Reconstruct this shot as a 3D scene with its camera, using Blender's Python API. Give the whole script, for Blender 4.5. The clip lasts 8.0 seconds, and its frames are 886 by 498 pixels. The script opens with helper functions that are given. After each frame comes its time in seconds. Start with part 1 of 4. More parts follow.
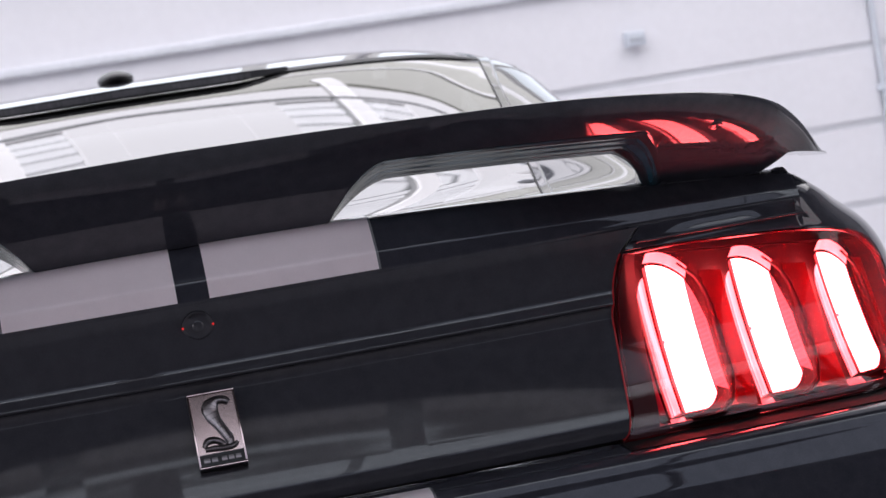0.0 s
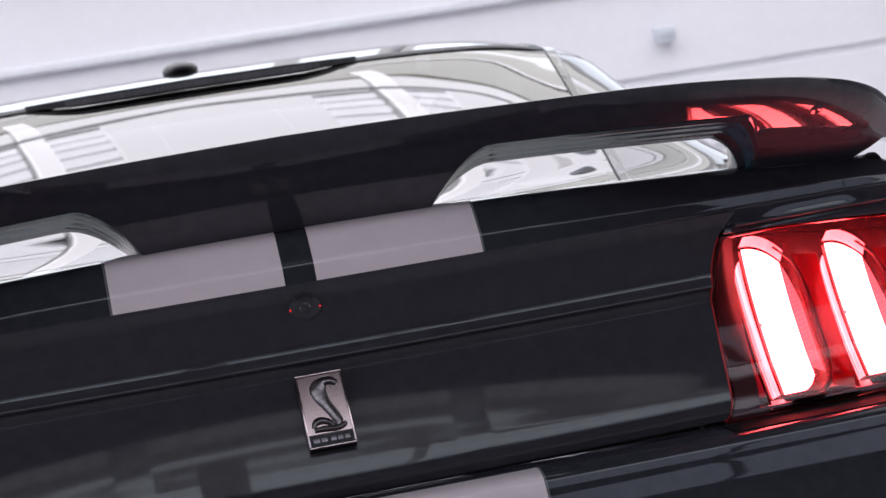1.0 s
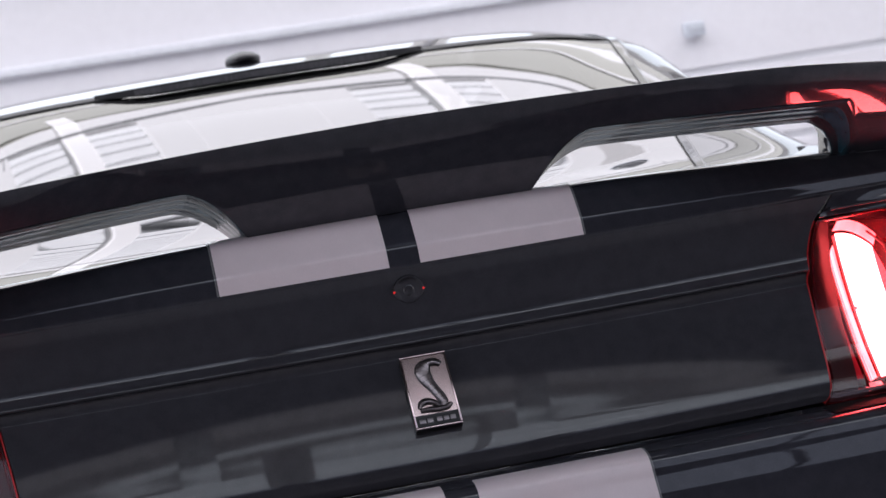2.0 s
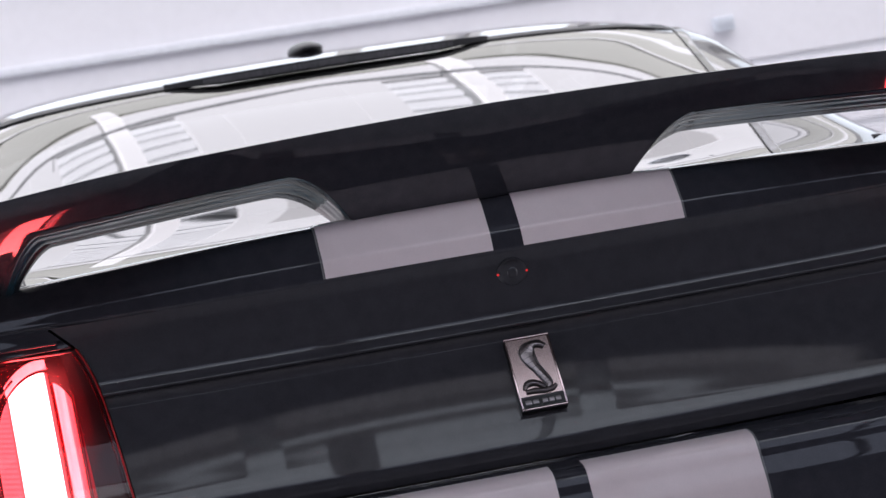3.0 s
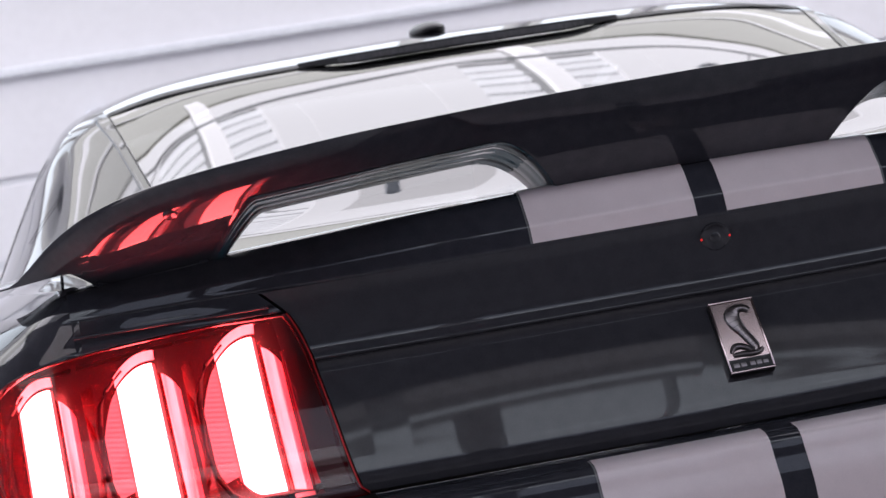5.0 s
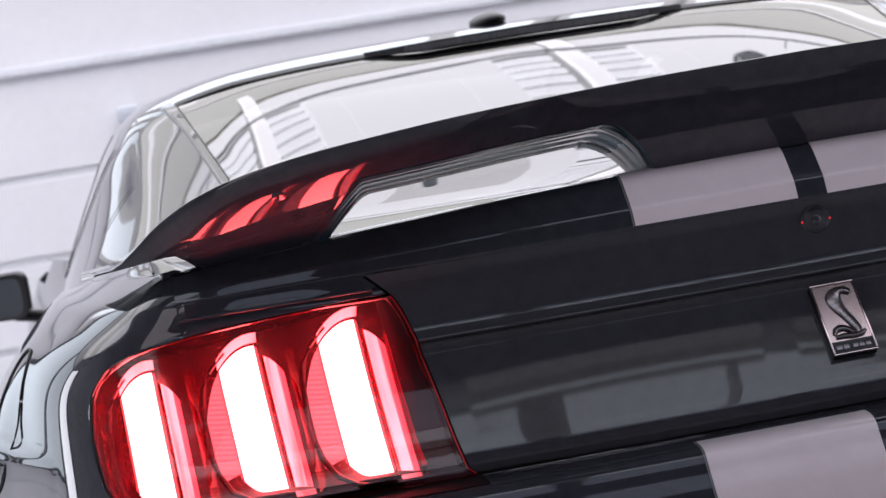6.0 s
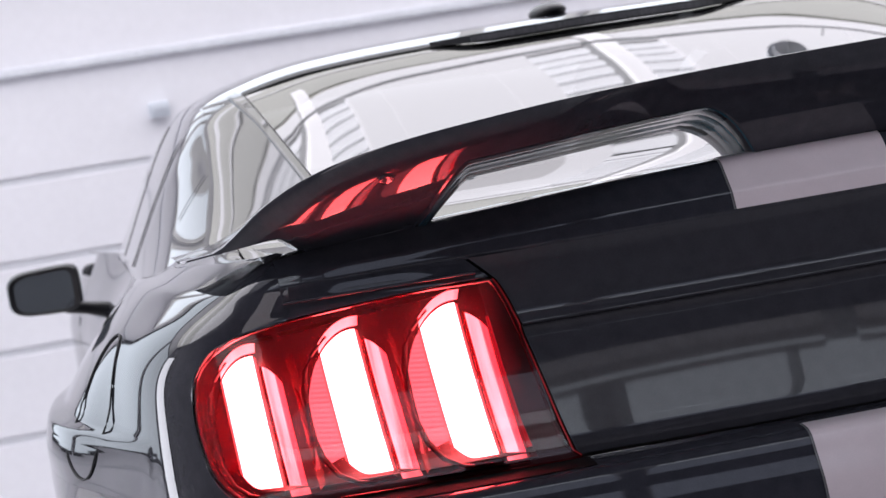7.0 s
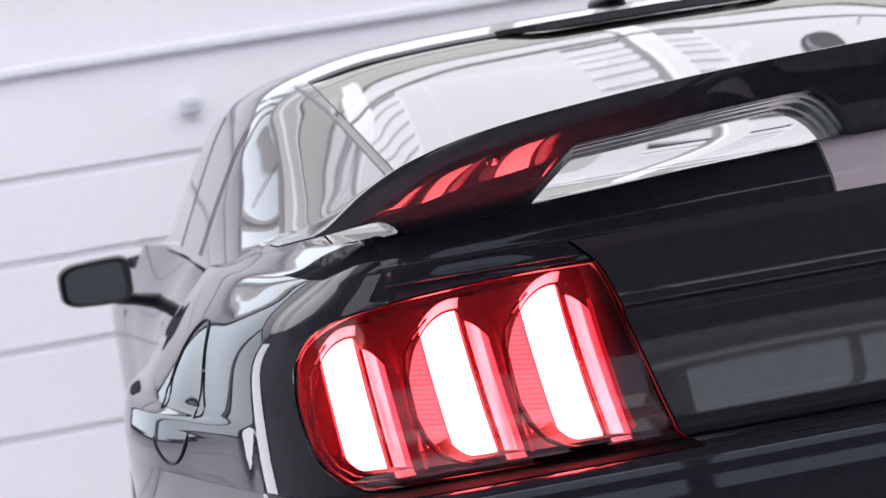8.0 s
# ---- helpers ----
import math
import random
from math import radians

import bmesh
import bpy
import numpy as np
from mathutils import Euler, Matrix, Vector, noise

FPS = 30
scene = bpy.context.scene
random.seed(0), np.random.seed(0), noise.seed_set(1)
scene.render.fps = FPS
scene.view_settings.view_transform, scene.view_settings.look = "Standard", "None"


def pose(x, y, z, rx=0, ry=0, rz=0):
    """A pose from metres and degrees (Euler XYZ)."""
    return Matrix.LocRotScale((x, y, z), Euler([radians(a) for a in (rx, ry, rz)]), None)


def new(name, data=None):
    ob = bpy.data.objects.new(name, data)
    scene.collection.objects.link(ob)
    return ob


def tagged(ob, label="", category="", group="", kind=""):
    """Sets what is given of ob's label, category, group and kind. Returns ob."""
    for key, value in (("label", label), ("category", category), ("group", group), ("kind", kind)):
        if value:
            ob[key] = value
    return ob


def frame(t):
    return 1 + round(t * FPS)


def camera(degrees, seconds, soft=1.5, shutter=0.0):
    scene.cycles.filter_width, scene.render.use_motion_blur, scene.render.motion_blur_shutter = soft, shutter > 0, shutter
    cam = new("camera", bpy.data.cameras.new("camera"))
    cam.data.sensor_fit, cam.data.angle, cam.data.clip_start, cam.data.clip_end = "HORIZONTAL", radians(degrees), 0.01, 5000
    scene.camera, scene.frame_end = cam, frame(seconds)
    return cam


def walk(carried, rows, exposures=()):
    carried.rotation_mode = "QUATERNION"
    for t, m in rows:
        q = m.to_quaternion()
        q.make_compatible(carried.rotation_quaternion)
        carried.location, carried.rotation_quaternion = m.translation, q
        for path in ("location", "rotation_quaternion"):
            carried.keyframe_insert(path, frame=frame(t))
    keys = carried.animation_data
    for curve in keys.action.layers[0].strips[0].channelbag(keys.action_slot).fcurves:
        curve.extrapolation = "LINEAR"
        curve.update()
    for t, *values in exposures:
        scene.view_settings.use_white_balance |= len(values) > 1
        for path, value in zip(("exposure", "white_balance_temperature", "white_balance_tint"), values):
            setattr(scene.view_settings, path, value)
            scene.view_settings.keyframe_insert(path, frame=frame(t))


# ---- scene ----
cam = camera(23.94, 8.0)
# seconds, x, y, z, yaw, pitch, roll: a slide along the tail of the car, the camera leaning to one side
ROWS = [
    (0.0, -0.0972, -2.0890, 1.1827, -9.552, -2.899, -9.244),
    (0.5, -0.1521, -2.0902, 1.1833, -9.533, -2.904, -9.228),
    (1.0, -0.2072, -2.0916, 1.1839, -9.515, -2.908, -9.214),
    (1.5, -0.2615, -2.0918, 1.1842, -9.502, -2.917, -9.206),
    (3.0, -0.4249, -2.0873, 1.1856, -9.460, -2.950, -9.196),
    (3.5, -0.4797, -2.0841, 1.1853, -9.452, -2.954, -9.197),
    (4.0, -0.5342, -2.0793, 1.1849, -9.454, -2.949, -9.205),
    (5.5, -0.6967, -2.0615, 1.1831, -9.474, -2.918, -9.251),
    (6.0, -0.7507, -2.0553, 1.1825, -9.477, -2.909, -9.270),
    (6.5, -0.8042, -2.0496, 1.1821, -9.479, -2.900, -9.291),
    (7.0, -0.8580, -2.0443, 1.1820, -9.473, -2.896, -9.313),
    (7.5, -0.9115, -2.0388, 1.1817, -9.464, -2.899, -9.337),
    (8.0, -0.9646, -2.0330, 1.1816, -9.461, -2.903, -9.363),
]
walk(cam, [(t, pose(x, y, z) @ pose(0, 0, 0, 0, 0, yaw) @ pose(0, 0, 0, 90 + pitch) @ pose(0, 0, 0, 0, 0, lean)) for t, x, y, z, yaw, pitch, lean in ROWS],
     exposures=[(0.0, 0.45), (8.0, 0.45)])
cam.data.dof.use_dof = True
cam.data.dof.focus_distance = 2.15
cam.data.dof.aperture_fstop = 12.5

# ---- light ----
sky = bpy.data.worlds.new("studio_world")
scene.world = sky
sky.use_nodes = True
sky.node_tree.nodes["Background"].inputs[0].default_value = (0.8, 0.85, 1.0, 1)
sky.node_tree.nodes["Background"].inputs[1].default_value = 0.05


# ---- materials ----
def material(name, colour, rough=0.5, metal=0.0, ior=1.5, coat=0.0, emit=None, power=0.0):
    m = bpy.data.materials.new(name)
    m.use_nodes = True
    b = m.node_tree.nodes["Principled BSDF"]
    b.inputs["Base Color"].default_value = (*colour, 1)
    b.inputs["Roughness"].default_value = rough
    b.inputs["Metallic"].default_value = metal
    b.inputs["IOR"].default_value = ior
    b.inputs["Coat Weight"].default_value = coat
    b.inputs["Coat Roughness"].default_value = 0.02
    if emit:
        b.inputs["Emission Color"].default_value = (*emit, 1)
        b.inputs["Emission Strength"].default_value = power
    return m


def vary(m, scale, amount, bump=0.0, rough=0.0, stretch=(1, 1, 1), detail=4.0):
    """Uneven colour, gloss and relief from two noises, in metres."""
    nt = m.node_tree
    b = nt.nodes["Principled BSDF"]
    co = nt.nodes.new("ShaderNodeTexCoord")
    mp = nt.nodes.new("ShaderNodeMapping")
    mp.inputs["Scale"].default_value = stretch
    nt.links.new(co.outputs["Object"], mp.inputs["Vector"])
    fine = nt.nodes.new("ShaderNodeTexNoise")
    fine.inputs["Scale"].default_value = scale
    fine.inputs["Detail"].default_value = detail
    wide = nt.nodes.new("ShaderNodeTexNoise")
    wide.inputs["Scale"].default_value = scale * 0.07
    wide.inputs["Detail"].default_value = 3
    for n in (fine, wide):
        nt.links.new(mp.outputs[0], n.inputs["Vector"])
    add = nt.nodes.new("ShaderNodeMath")
    add.operation = "ADD"
    nt.links.new(fine.outputs[0], add.inputs[0])
    nt.links.new(wide.outputs[0], add.inputs[1])
    base = b.inputs["Base Color"].default_value[:3]
    ramp = nt.nodes.new("ShaderNodeMapRange")
    ramp.inputs["From Min"].default_value, ramp.inputs["From Max"].default_value = 0.6, 1.4
    ramp.inputs["To Min"].default_value, ramp.inputs["To Max"].default_value = 1 - amount, 1 + amount
    nt.links.new(add.outputs[0], ramp.inputs["Value"])
    mul = nt.nodes.new("ShaderNodeVectorMath")
    mul.operation = "SCALE"
    mul.inputs[0].default_value = base
    nt.links.new(ramp.outputs[0], mul.inputs["Scale"])
    nt.links.new(mul.outputs[0], b.inputs["Base Color"])
    if rough:
        rr = nt.nodes.new("ShaderNodeMapRange")
        r0 = b.inputs["Roughness"].default_value
        rr.inputs["From Min"].default_value, rr.inputs["From Max"].default_value = 0.6, 1.4
        rr.inputs["To Min"].default_value, rr.inputs["To Max"].default_value = max(r0 - rough, 0.01), r0 + rough
        nt.links.new(add.outputs[0], rr.inputs["Value"])
        nt.links.new(rr.outputs[0], b.inputs["Roughness"])
    if bump:
        bp = nt.nodes.new("ShaderNodeBump")
        bp.inputs["Strength"].default_value = 0.5
        bp.inputs["Distance"].default_value = bump
        nt.links.new(fine.outputs[0], bp.inputs["Height"])
        nt.links.new(bp.outputs[0], b.inputs["Normal"])
    return m


def ribbed(m, per_metre):
    """Fine moulded ribs across a lamp part, which brighten and dim its glow."""
    nt = m.node_tree
    b = nt.nodes["Principled BSDF"]
    co = nt.nodes.new("ShaderNodeTexCoord")
    wave = nt.nodes.new("ShaderNodeTexWave")
    wave.bands_direction = "Z"
    wave.inputs["Scale"].default_value = per_metre / 20 * 6.0
    wave.inputs["Distortion"].default_value = 0.4
    rng = nt.nodes.new("ShaderNodeMapRange")
    p = b.inputs["Emission Strength"].default_value
    rng.inputs["To Min"].default_value, rng.inputs["To Max"].default_value = p * 0.75, p * 1.2
    nt.links.new(co.outputs["Object"], wave.inputs["Vector"])
    nt.links.new(wave.outputs["Fac"], rng.inputs["Value"])
    nt.links.new(rng.outputs[0], b.inputs["Emission Strength"])
    return m


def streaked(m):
    """Upright bright and dim streaks in the emission of a lamp part."""
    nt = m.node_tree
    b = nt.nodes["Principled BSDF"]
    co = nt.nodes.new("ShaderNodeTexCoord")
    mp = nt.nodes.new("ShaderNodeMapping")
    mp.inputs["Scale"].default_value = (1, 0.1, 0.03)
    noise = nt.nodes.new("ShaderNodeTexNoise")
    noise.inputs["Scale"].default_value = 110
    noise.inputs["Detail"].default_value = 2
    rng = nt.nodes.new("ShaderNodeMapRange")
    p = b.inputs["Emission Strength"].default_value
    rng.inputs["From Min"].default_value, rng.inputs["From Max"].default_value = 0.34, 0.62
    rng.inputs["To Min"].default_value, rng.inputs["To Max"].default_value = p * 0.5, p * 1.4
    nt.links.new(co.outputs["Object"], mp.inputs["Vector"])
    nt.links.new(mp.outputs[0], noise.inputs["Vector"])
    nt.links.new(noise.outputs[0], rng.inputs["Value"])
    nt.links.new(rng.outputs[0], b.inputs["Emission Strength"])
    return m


def pane(name, tint, ior, rough=0.0, veil=0.0):
    """Thin clear sheet: what is behind shows through the tint, and it mirrors by Fresnel."""
    m = bpy.data.materials.new(name)
    m.use_nodes = True
    nt = m.node_tree
    nt.nodes.clear()
    out = nt.nodes.new("ShaderNodeOutputMaterial")
    mix = nt.nodes.new("ShaderNodeMixShader")
    fr = nt.nodes.new("ShaderNodeFresnel")
    fr.inputs["IOR"].default_value = ior
    tr = nt.nodes.new("ShaderNodeBsdfTransparent")
    tr.inputs["Color"].default_value = (*tint, 1)
    gl = nt.nodes.new("ShaderNodeBsdfGlossy")
    gl.inputs["Roughness"].default_value = rough
    gl.inputs["Color"].default_value = (1, 1, 1, 1)
    nt.links.new(fr.outputs[0], mix.inputs[0])
    # red translucent share that imitates glare spreading from the lamp bars
    if veil:
        soft = nt.nodes.new("ShaderNodeBsdfTranslucent")
        soft.inputs["Color"].default_value = (1.0, 0.10, 0.17, 1)
        both = nt.nodes.new("ShaderNodeMixShader")
        both.inputs[0].default_value = veil
        nt.links.new(tr.outputs[0], both.inputs[1])
        nt.links.new(soft.outputs[0], both.inputs[2])
        tr = both
    nt.links.new(tr.outputs[0], mix.inputs[1])
    nt.links.new(gl.outputs[0], mix.inputs[2])
    nt.links.new(mix.outputs[0], out.inputs[0])
    return m


PAINT = vary(material("black_paint", (0.037, 0.038, 0.048), 0.03, ior=1.52), 900, 0.25)
# bluish reflections under the slots' edge are put into this colour
SLOTSHEEN = vary(material("blue_grey_slot_sheen", (0.022, 0.075, 0.105), 0.08, ior=1.58), 700, 0.2)
GLOSS = vary(material("gloss_black_panel", (0.043, 0.043, 0.051), 0.03, ior=1.5), 900, 0.2)
STRIPE = vary(material("white_stripe_paint", (0.86, 0.745, 0.765), 0.38, coat=0.7), 700, 0.04)
PINLINE = vary(material("grey_stripe_border", (0.17, 0.17, 0.175), 0.35, coat=0.4), 700, 0.08)
RUBBER = vary(material("black_rubber", (0.012, 0.012, 0.013), 0.6), 300, 0.3, bump=0.0005)
# for the strips added to darken the bumper ledge under the lamps
DULLBLACK = vary(material("dull_black_strip", (0.008, 0.008, 0.009), 0.75, ior=1.2), 300, 0.3, bump=0.0004)
TRIM = vary(material("satin_black_plastic", (0.015, 0.015, 0.017), 0.42), 600, 0.2, bump=0.0002)
GLASS = pane("tinted_rear_glass", (0.10, 0.11, 0.11), 2.1)
SIDEGLASS = pane("side_glass", (0.25, 0.27, 0.27), 1.7)
# clear lens with a red veil put in to imitate the lamps' glare
LENS = pane("clear_lamp_lens", (0.97, 0.63, 0.66), 1.46, veil=0.019)
# emission imitates the soft red glare round the bars
GLARE = material("lamp_bar_glare", (0.6, 0.05, 0.06), 0.3, emit=(1.0, 0.09, 0.10), power=1.6)
HOUSING = vary(material("red_lamp_housing", (0.11, 0.002, 0.004), 0.12), 120, 0.3)
CHAMBER = vary(material("dark_red_lamp_chamber", (0.012, 0.0015, 0.0025), 0.3), 100, 0.3)
GLOW = material("lamp_glow_core", (0.8, 0.3, 0.3), 0.3, emit=(1.0, 0.125, 0.13), power=22.0)
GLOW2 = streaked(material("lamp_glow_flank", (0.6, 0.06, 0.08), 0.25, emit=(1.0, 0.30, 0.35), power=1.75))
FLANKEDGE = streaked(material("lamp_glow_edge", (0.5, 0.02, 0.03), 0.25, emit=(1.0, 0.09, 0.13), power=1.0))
GLOW3 = ribbed(material("lamp_glow_ribs", (0.5, 0.05, 0.06), 0.3, emit=(1.0, 0.17, 0.21), power=1.25), 210)
# emission imitates the bar's light on the dark red housing wall
GLOW4 = streaked(material("dim_red_wall_glow", (0.3, 0.01, 0.02), 0.3, emit=(1.0, 0.03, 0.06), power=0.22))
# hoods and feet are reflectors; part of the light they catch is emission
HOOD = streaked(material("pale_pink_glowing_reflector", (0.85, 0.36, 0.40), 0.15, emit=(1.0, 0.30, 0.34), power=0.38))
# colour of plates added to lengthen the bars' image in the spoiler
REDPLATE = material("red_floor_plate", (0.5, 0.05, 0.06), 0.2)
# emission stands in for lamp light leaking through the gap
LEAK = material("red_gap_glow", (0.4, 0.02, 0.03), 0.3, emit=(1.0, 0.05, 0.06), power=0.06)
RIM = vary(material("dark_red_lamp_rim", (0.05, 0.003, 0.006), 0.15), 120, 0.3)
CHROME = vary(material("brushed_badge_metal", (0.62, 0.49, 0.49), 0.12, metal=1.0), 500, 0.06)
DARKMETAL = material("dark_badge_metal", (0.10, 0.095, 0.10), 0.3, metal=1.0)
SNAKE = vary(material("worn_badge_relief", (0.30, 0.26, 0.265), 0.28, metal=1.0), 900, 0.15)
LETTER = material("dull_letter_metal", (0.30, 0.27, 0.28), 0.35, metal=1.0)
# glowing dots stand in for the tail lamps' glints on the camera
REDDOT = material("camera_red_glint", (0.3, 0.01, 0.01), 0.3, emit=(1.0, 0.03, 0.03), power=0.5)
MIRRORFACE = material("mirror_face", (0.42, 0.47, 0.50), 0.02, metal=0.75)
ALLOY = vary(material("dark_alloy", (0.06, 0.06, 0.065), 0.3, metal=0.9), 300, 0.2)
CABIN = vary(material("dark_cabin_cloth", (0.02, 0.02, 0.022), 0.8), 200, 0.3)
WALL = vary(material("white_wall_paint", (0.78, 0.78, 0.82), 0.6), 30, 0.03, bump=0.0008)
# wall colours darkened so that the car mirrors a dim room
BACKWALL = vary(material("dark_unseen_back_wall", (0.12, 0.117, 0.13), 0.7), 30, 0.08, bump=0.001)
SIDEWALL = vary(material("grey_unseen_side_wall", (0.22, 0.215, 0.235), 0.7), 30, 0.08, bump=0.001)
JOINT = vary(material("grey_wall_joint", (0.70, 0.72, 0.77), 0.6), 60, 0.08)
SEAM = vary(material("pale_wall_seam", (0.70, 0.71, 0.745), 0.6), 60, 0.05)
FLOOR = vary(material("sealed_concrete", (0.46, 0.45, 0.46), 0.3), 14, 0.12, bump=0.0008, rough=0.1)
# white of the strip added to throw light up the far wall
BOUNCE = vary(material("white_bounce_strip", (0.80, 0.79, 0.80), 0.5), 20, 0.04, bump=0.0006)
CEIL = vary(material("white_ceiling_board", (0.80, 0.80, 0.79), 0.7), 30, 0.03)
TUBE = material("ceiling_strip_light", (0.9, 0.9, 0.9), 0.4, emit=(1.02, 0.98, 1.06), power=2.3)
SHEET = material("ceiling_light_sheet", (0.15, 0.15, 0.15), 0.5, emit=(1.0, 0.975, 1.06), power=2.3)
SOFTSHEET = material("softer_ceiling_light_sheet", (0.15, 0.15, 0.15), 0.5, emit=(1.0, 0.965, 1.04), power=1.62)
DIMSHEET = material("dimmed_ceiling_light_sheet", (0.8, 0.8, 0.8), 0.5, emit=(0.91, 1.0, 1.14), power=1.15)
HALFSHEET = material("half_lit_ceiling_light_sheet", (0.15, 0.15, 0.15), 0.5, emit=(0.97, 0.97, 1.1), power=0.55)
DIMSHEET2 = material("faint_ceiling_light_sheet", (0.5, 0.5, 0.5), 0.5, emit=(1.0, 0.97, 1.05), power=0.30)
DIMSHEET3 = material("weak_ceiling_light_sheet", (0.4, 0.4, 0.4), 0.5, emit=(1.0, 0.95, 0.98), power=0.15)
BLUESHEET = material("bluish_ceiling_light_sheet", (0.15, 0.15, 0.15), 0.5, emit=(0.80, 0.88, 1.15), power=0.62)
# glow stands in for the brightness of a cream ceiling beam
CREAMSHEET = material("cream_ceiling_glow", (0.15, 0.15, 0.14), 0.5, emit=(1.0, 0.98, 0.975), power=1.40)
# glow of the fill panels added on the walls
SIDEFILL = material("side_fill_sheet", (0.15, 0.15, 0.15), 0.5, emit=(0.98, 0.985, 1.10), power=3.4)
REARFILL = material("rear_side_fill_sheet", (0.15, 0.15, 0.15), 0.5, emit=(1.0, 0.91, 0.99), power=1.2)
FARFILL = material("far_fill_sheet", (0.15, 0.15, 0.15), 0.5, emit=(0.88, 0.98, 1.12), power=1.0)
HIGHFILL = material("high_fill_sheet", (0.15, 0.15, 0.15), 0.5, emit=(0.93, 1.0, 1.13), power=1.45)
CREAM = vary(material("cream_ceiling_board", (0.42, 0.41, 0.35), 0.6), 30, 0.05)
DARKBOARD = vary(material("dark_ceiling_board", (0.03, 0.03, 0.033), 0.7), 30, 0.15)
# slats are no lamps; their lit look is put in as glow
SLAT = material("glowing_white_slat", (0.3, 0.3, 0.3), 0.5, emit=(1.0, 0.985, 1.08), power=2.3)
LOUVRE = vary(material("grey_louvre_metal", (0.45, 0.46, 0.47), 0.5), 100, 0.1)
DETECTOR = vary(material("white_detector_plastic", (0.82, 0.83, 0.86), 0.4), 100, 0.03)
BOXGREY = vary(material("grey_junction_box", (0.60, 0.64, 0.70), 0.5), 100, 0.08)


# ---- builders ----
def part(name, bm, mat, parent=None, label="", smooth=True):
    me = bpy.data.meshes.new(name)
    if smooth:
        for f in bm.faces:
            f.smooth = True
    bm.to_mesh(me)
    bm.free()
    me.materials.append(mat)
    if smooth:
        me.set_sharp_from_angle(angle=radians(48))
    ob = new(name, me)
    if parent is not None:
        ob.parent = parent
    if label:
        tagged(ob, label)
    return ob


def sheet(rows, back=0.0, way=(0, 1, 0)):
    """A bmesh grid through rows of points; with back, a closed slab of that thickness along way."""
    bm = bmesh.new()
    n, m = len(rows), len(rows[0])
    front = [[bm.verts.new(p) for p in r] for r in rows]
    quads = [front]
    if back:
        off = Vector(way) * back
        rear = [[bm.verts.new(Vector(p) + off) for p in r] for r in rows]
        quads.append(rear)
    for q in quads:
        for i in range(n - 1):
            for j in range(m - 1):
                bm.faces.new((q[i][j], q[i][j + 1], q[i + 1][j + 1], q[i + 1][j]))
    if back:
        ring = [(i, 0) for i in range(n)] + [(n - 1, j) for j in range(1, m)] + [(i, m - 1) for i in range(n - 2, -1, -1)] + [(0, j) for j in range(m - 2, 0, -1)]
        for (a, b), (c, d) in zip(ring, ring[1:] + ring[:1]):
            bm.faces.new((front[a][b], front[c][d], rear[c][d], rear[a][b]))
    bmesh.ops.recalc_face_normals(bm, faces=bm.faces)
    return bm


def box(x0, x1, y0, y1, z0, z1, bevel=0.0):
    bm = bmesh.new()
    bmesh.ops.create_cube(bm, size=1, matrix=Matrix.Translation(((x0 + x1) / 2, (y0 + y1) / 2, (z0 + z1) / 2)) @ Matrix.Diagonal((x1 - x0, y1 - y0, z1 - z0, 1)))
    if bevel:
        bmesh.ops.bevel(bm, geom=bm.edges[:] + bm.verts[:], offset=bevel, segments=3, profile=0.5, affect="EDGES")
    return bm


def tube(points, radius, sides=10, cap=True):
    """A round bar through points; radius is one number or one for each point."""
    bm = bmesh.new()
    pts = [Vector(p) for p in points]
    rad = radius if isinstance(radius, (list, tuple)) else [radius] * len(pts)
    rings = []
    for i, p in enumerate(pts):
        t = (pts[min(i + 1, len(pts) - 1)] - pts[max(i - 1, 0)]).normalized()
        u = t.cross(Vector((0, 0, 1)) if abs(t.z) < 0.9 else Vector((1, 0, 0))).normalized()
        v = t.cross(u)
        rings.append([bm.verts.new(p + rad[i] * (u * math.cos(a) + v * math.sin(a))) for a in (2 * math.pi * k / sides for k in range(sides))])
    for a, b in zip(rings, rings[1:]):
        for k in range(sides):
            bm.faces.new((a[k], a[(k + 1) % sides], b[(k + 1) % sides], b[k]))
    if cap:
        bm.faces.new(rings[0]), bm.faces.new(rings[-1][::-1])
    bmesh.ops.recalc_face_normals(bm, faces=bm.faces)
    return bm


def curve(keys, x):
    """A smooth (monotone cubic) reading of a table of (x, value) at x."""
    if x <= keys[0][0]:
        return keys[0][1]
    if x >= keys[-1][0]:
        return keys[-1][1]
    d = [(b[1] - a[1]) / (b[0] - a[0]) for a, b in zip(keys, keys[1:])]
    m = [d[0]] + [0.0 if p * q <= 0 else 2 * p * q / (p + q) for p, q in zip(d, d[1:])] + [d[-1]]
    for i in range(len(keys) - 1):
        (x0, y0), (x1, y1) = keys[i], keys[i + 1]
        if x <= x1:
            h = x1 - x0
            t = (x - x0) / h
            return y0 * (2 * t**3 - 3 * t**2 + 1) + m[i] * h * (t**3 - 2 * t**2 + t) + y1 * (-2 * t**3 + 3 * t**2) + m[i + 1] * h * (t**3 - t**2)


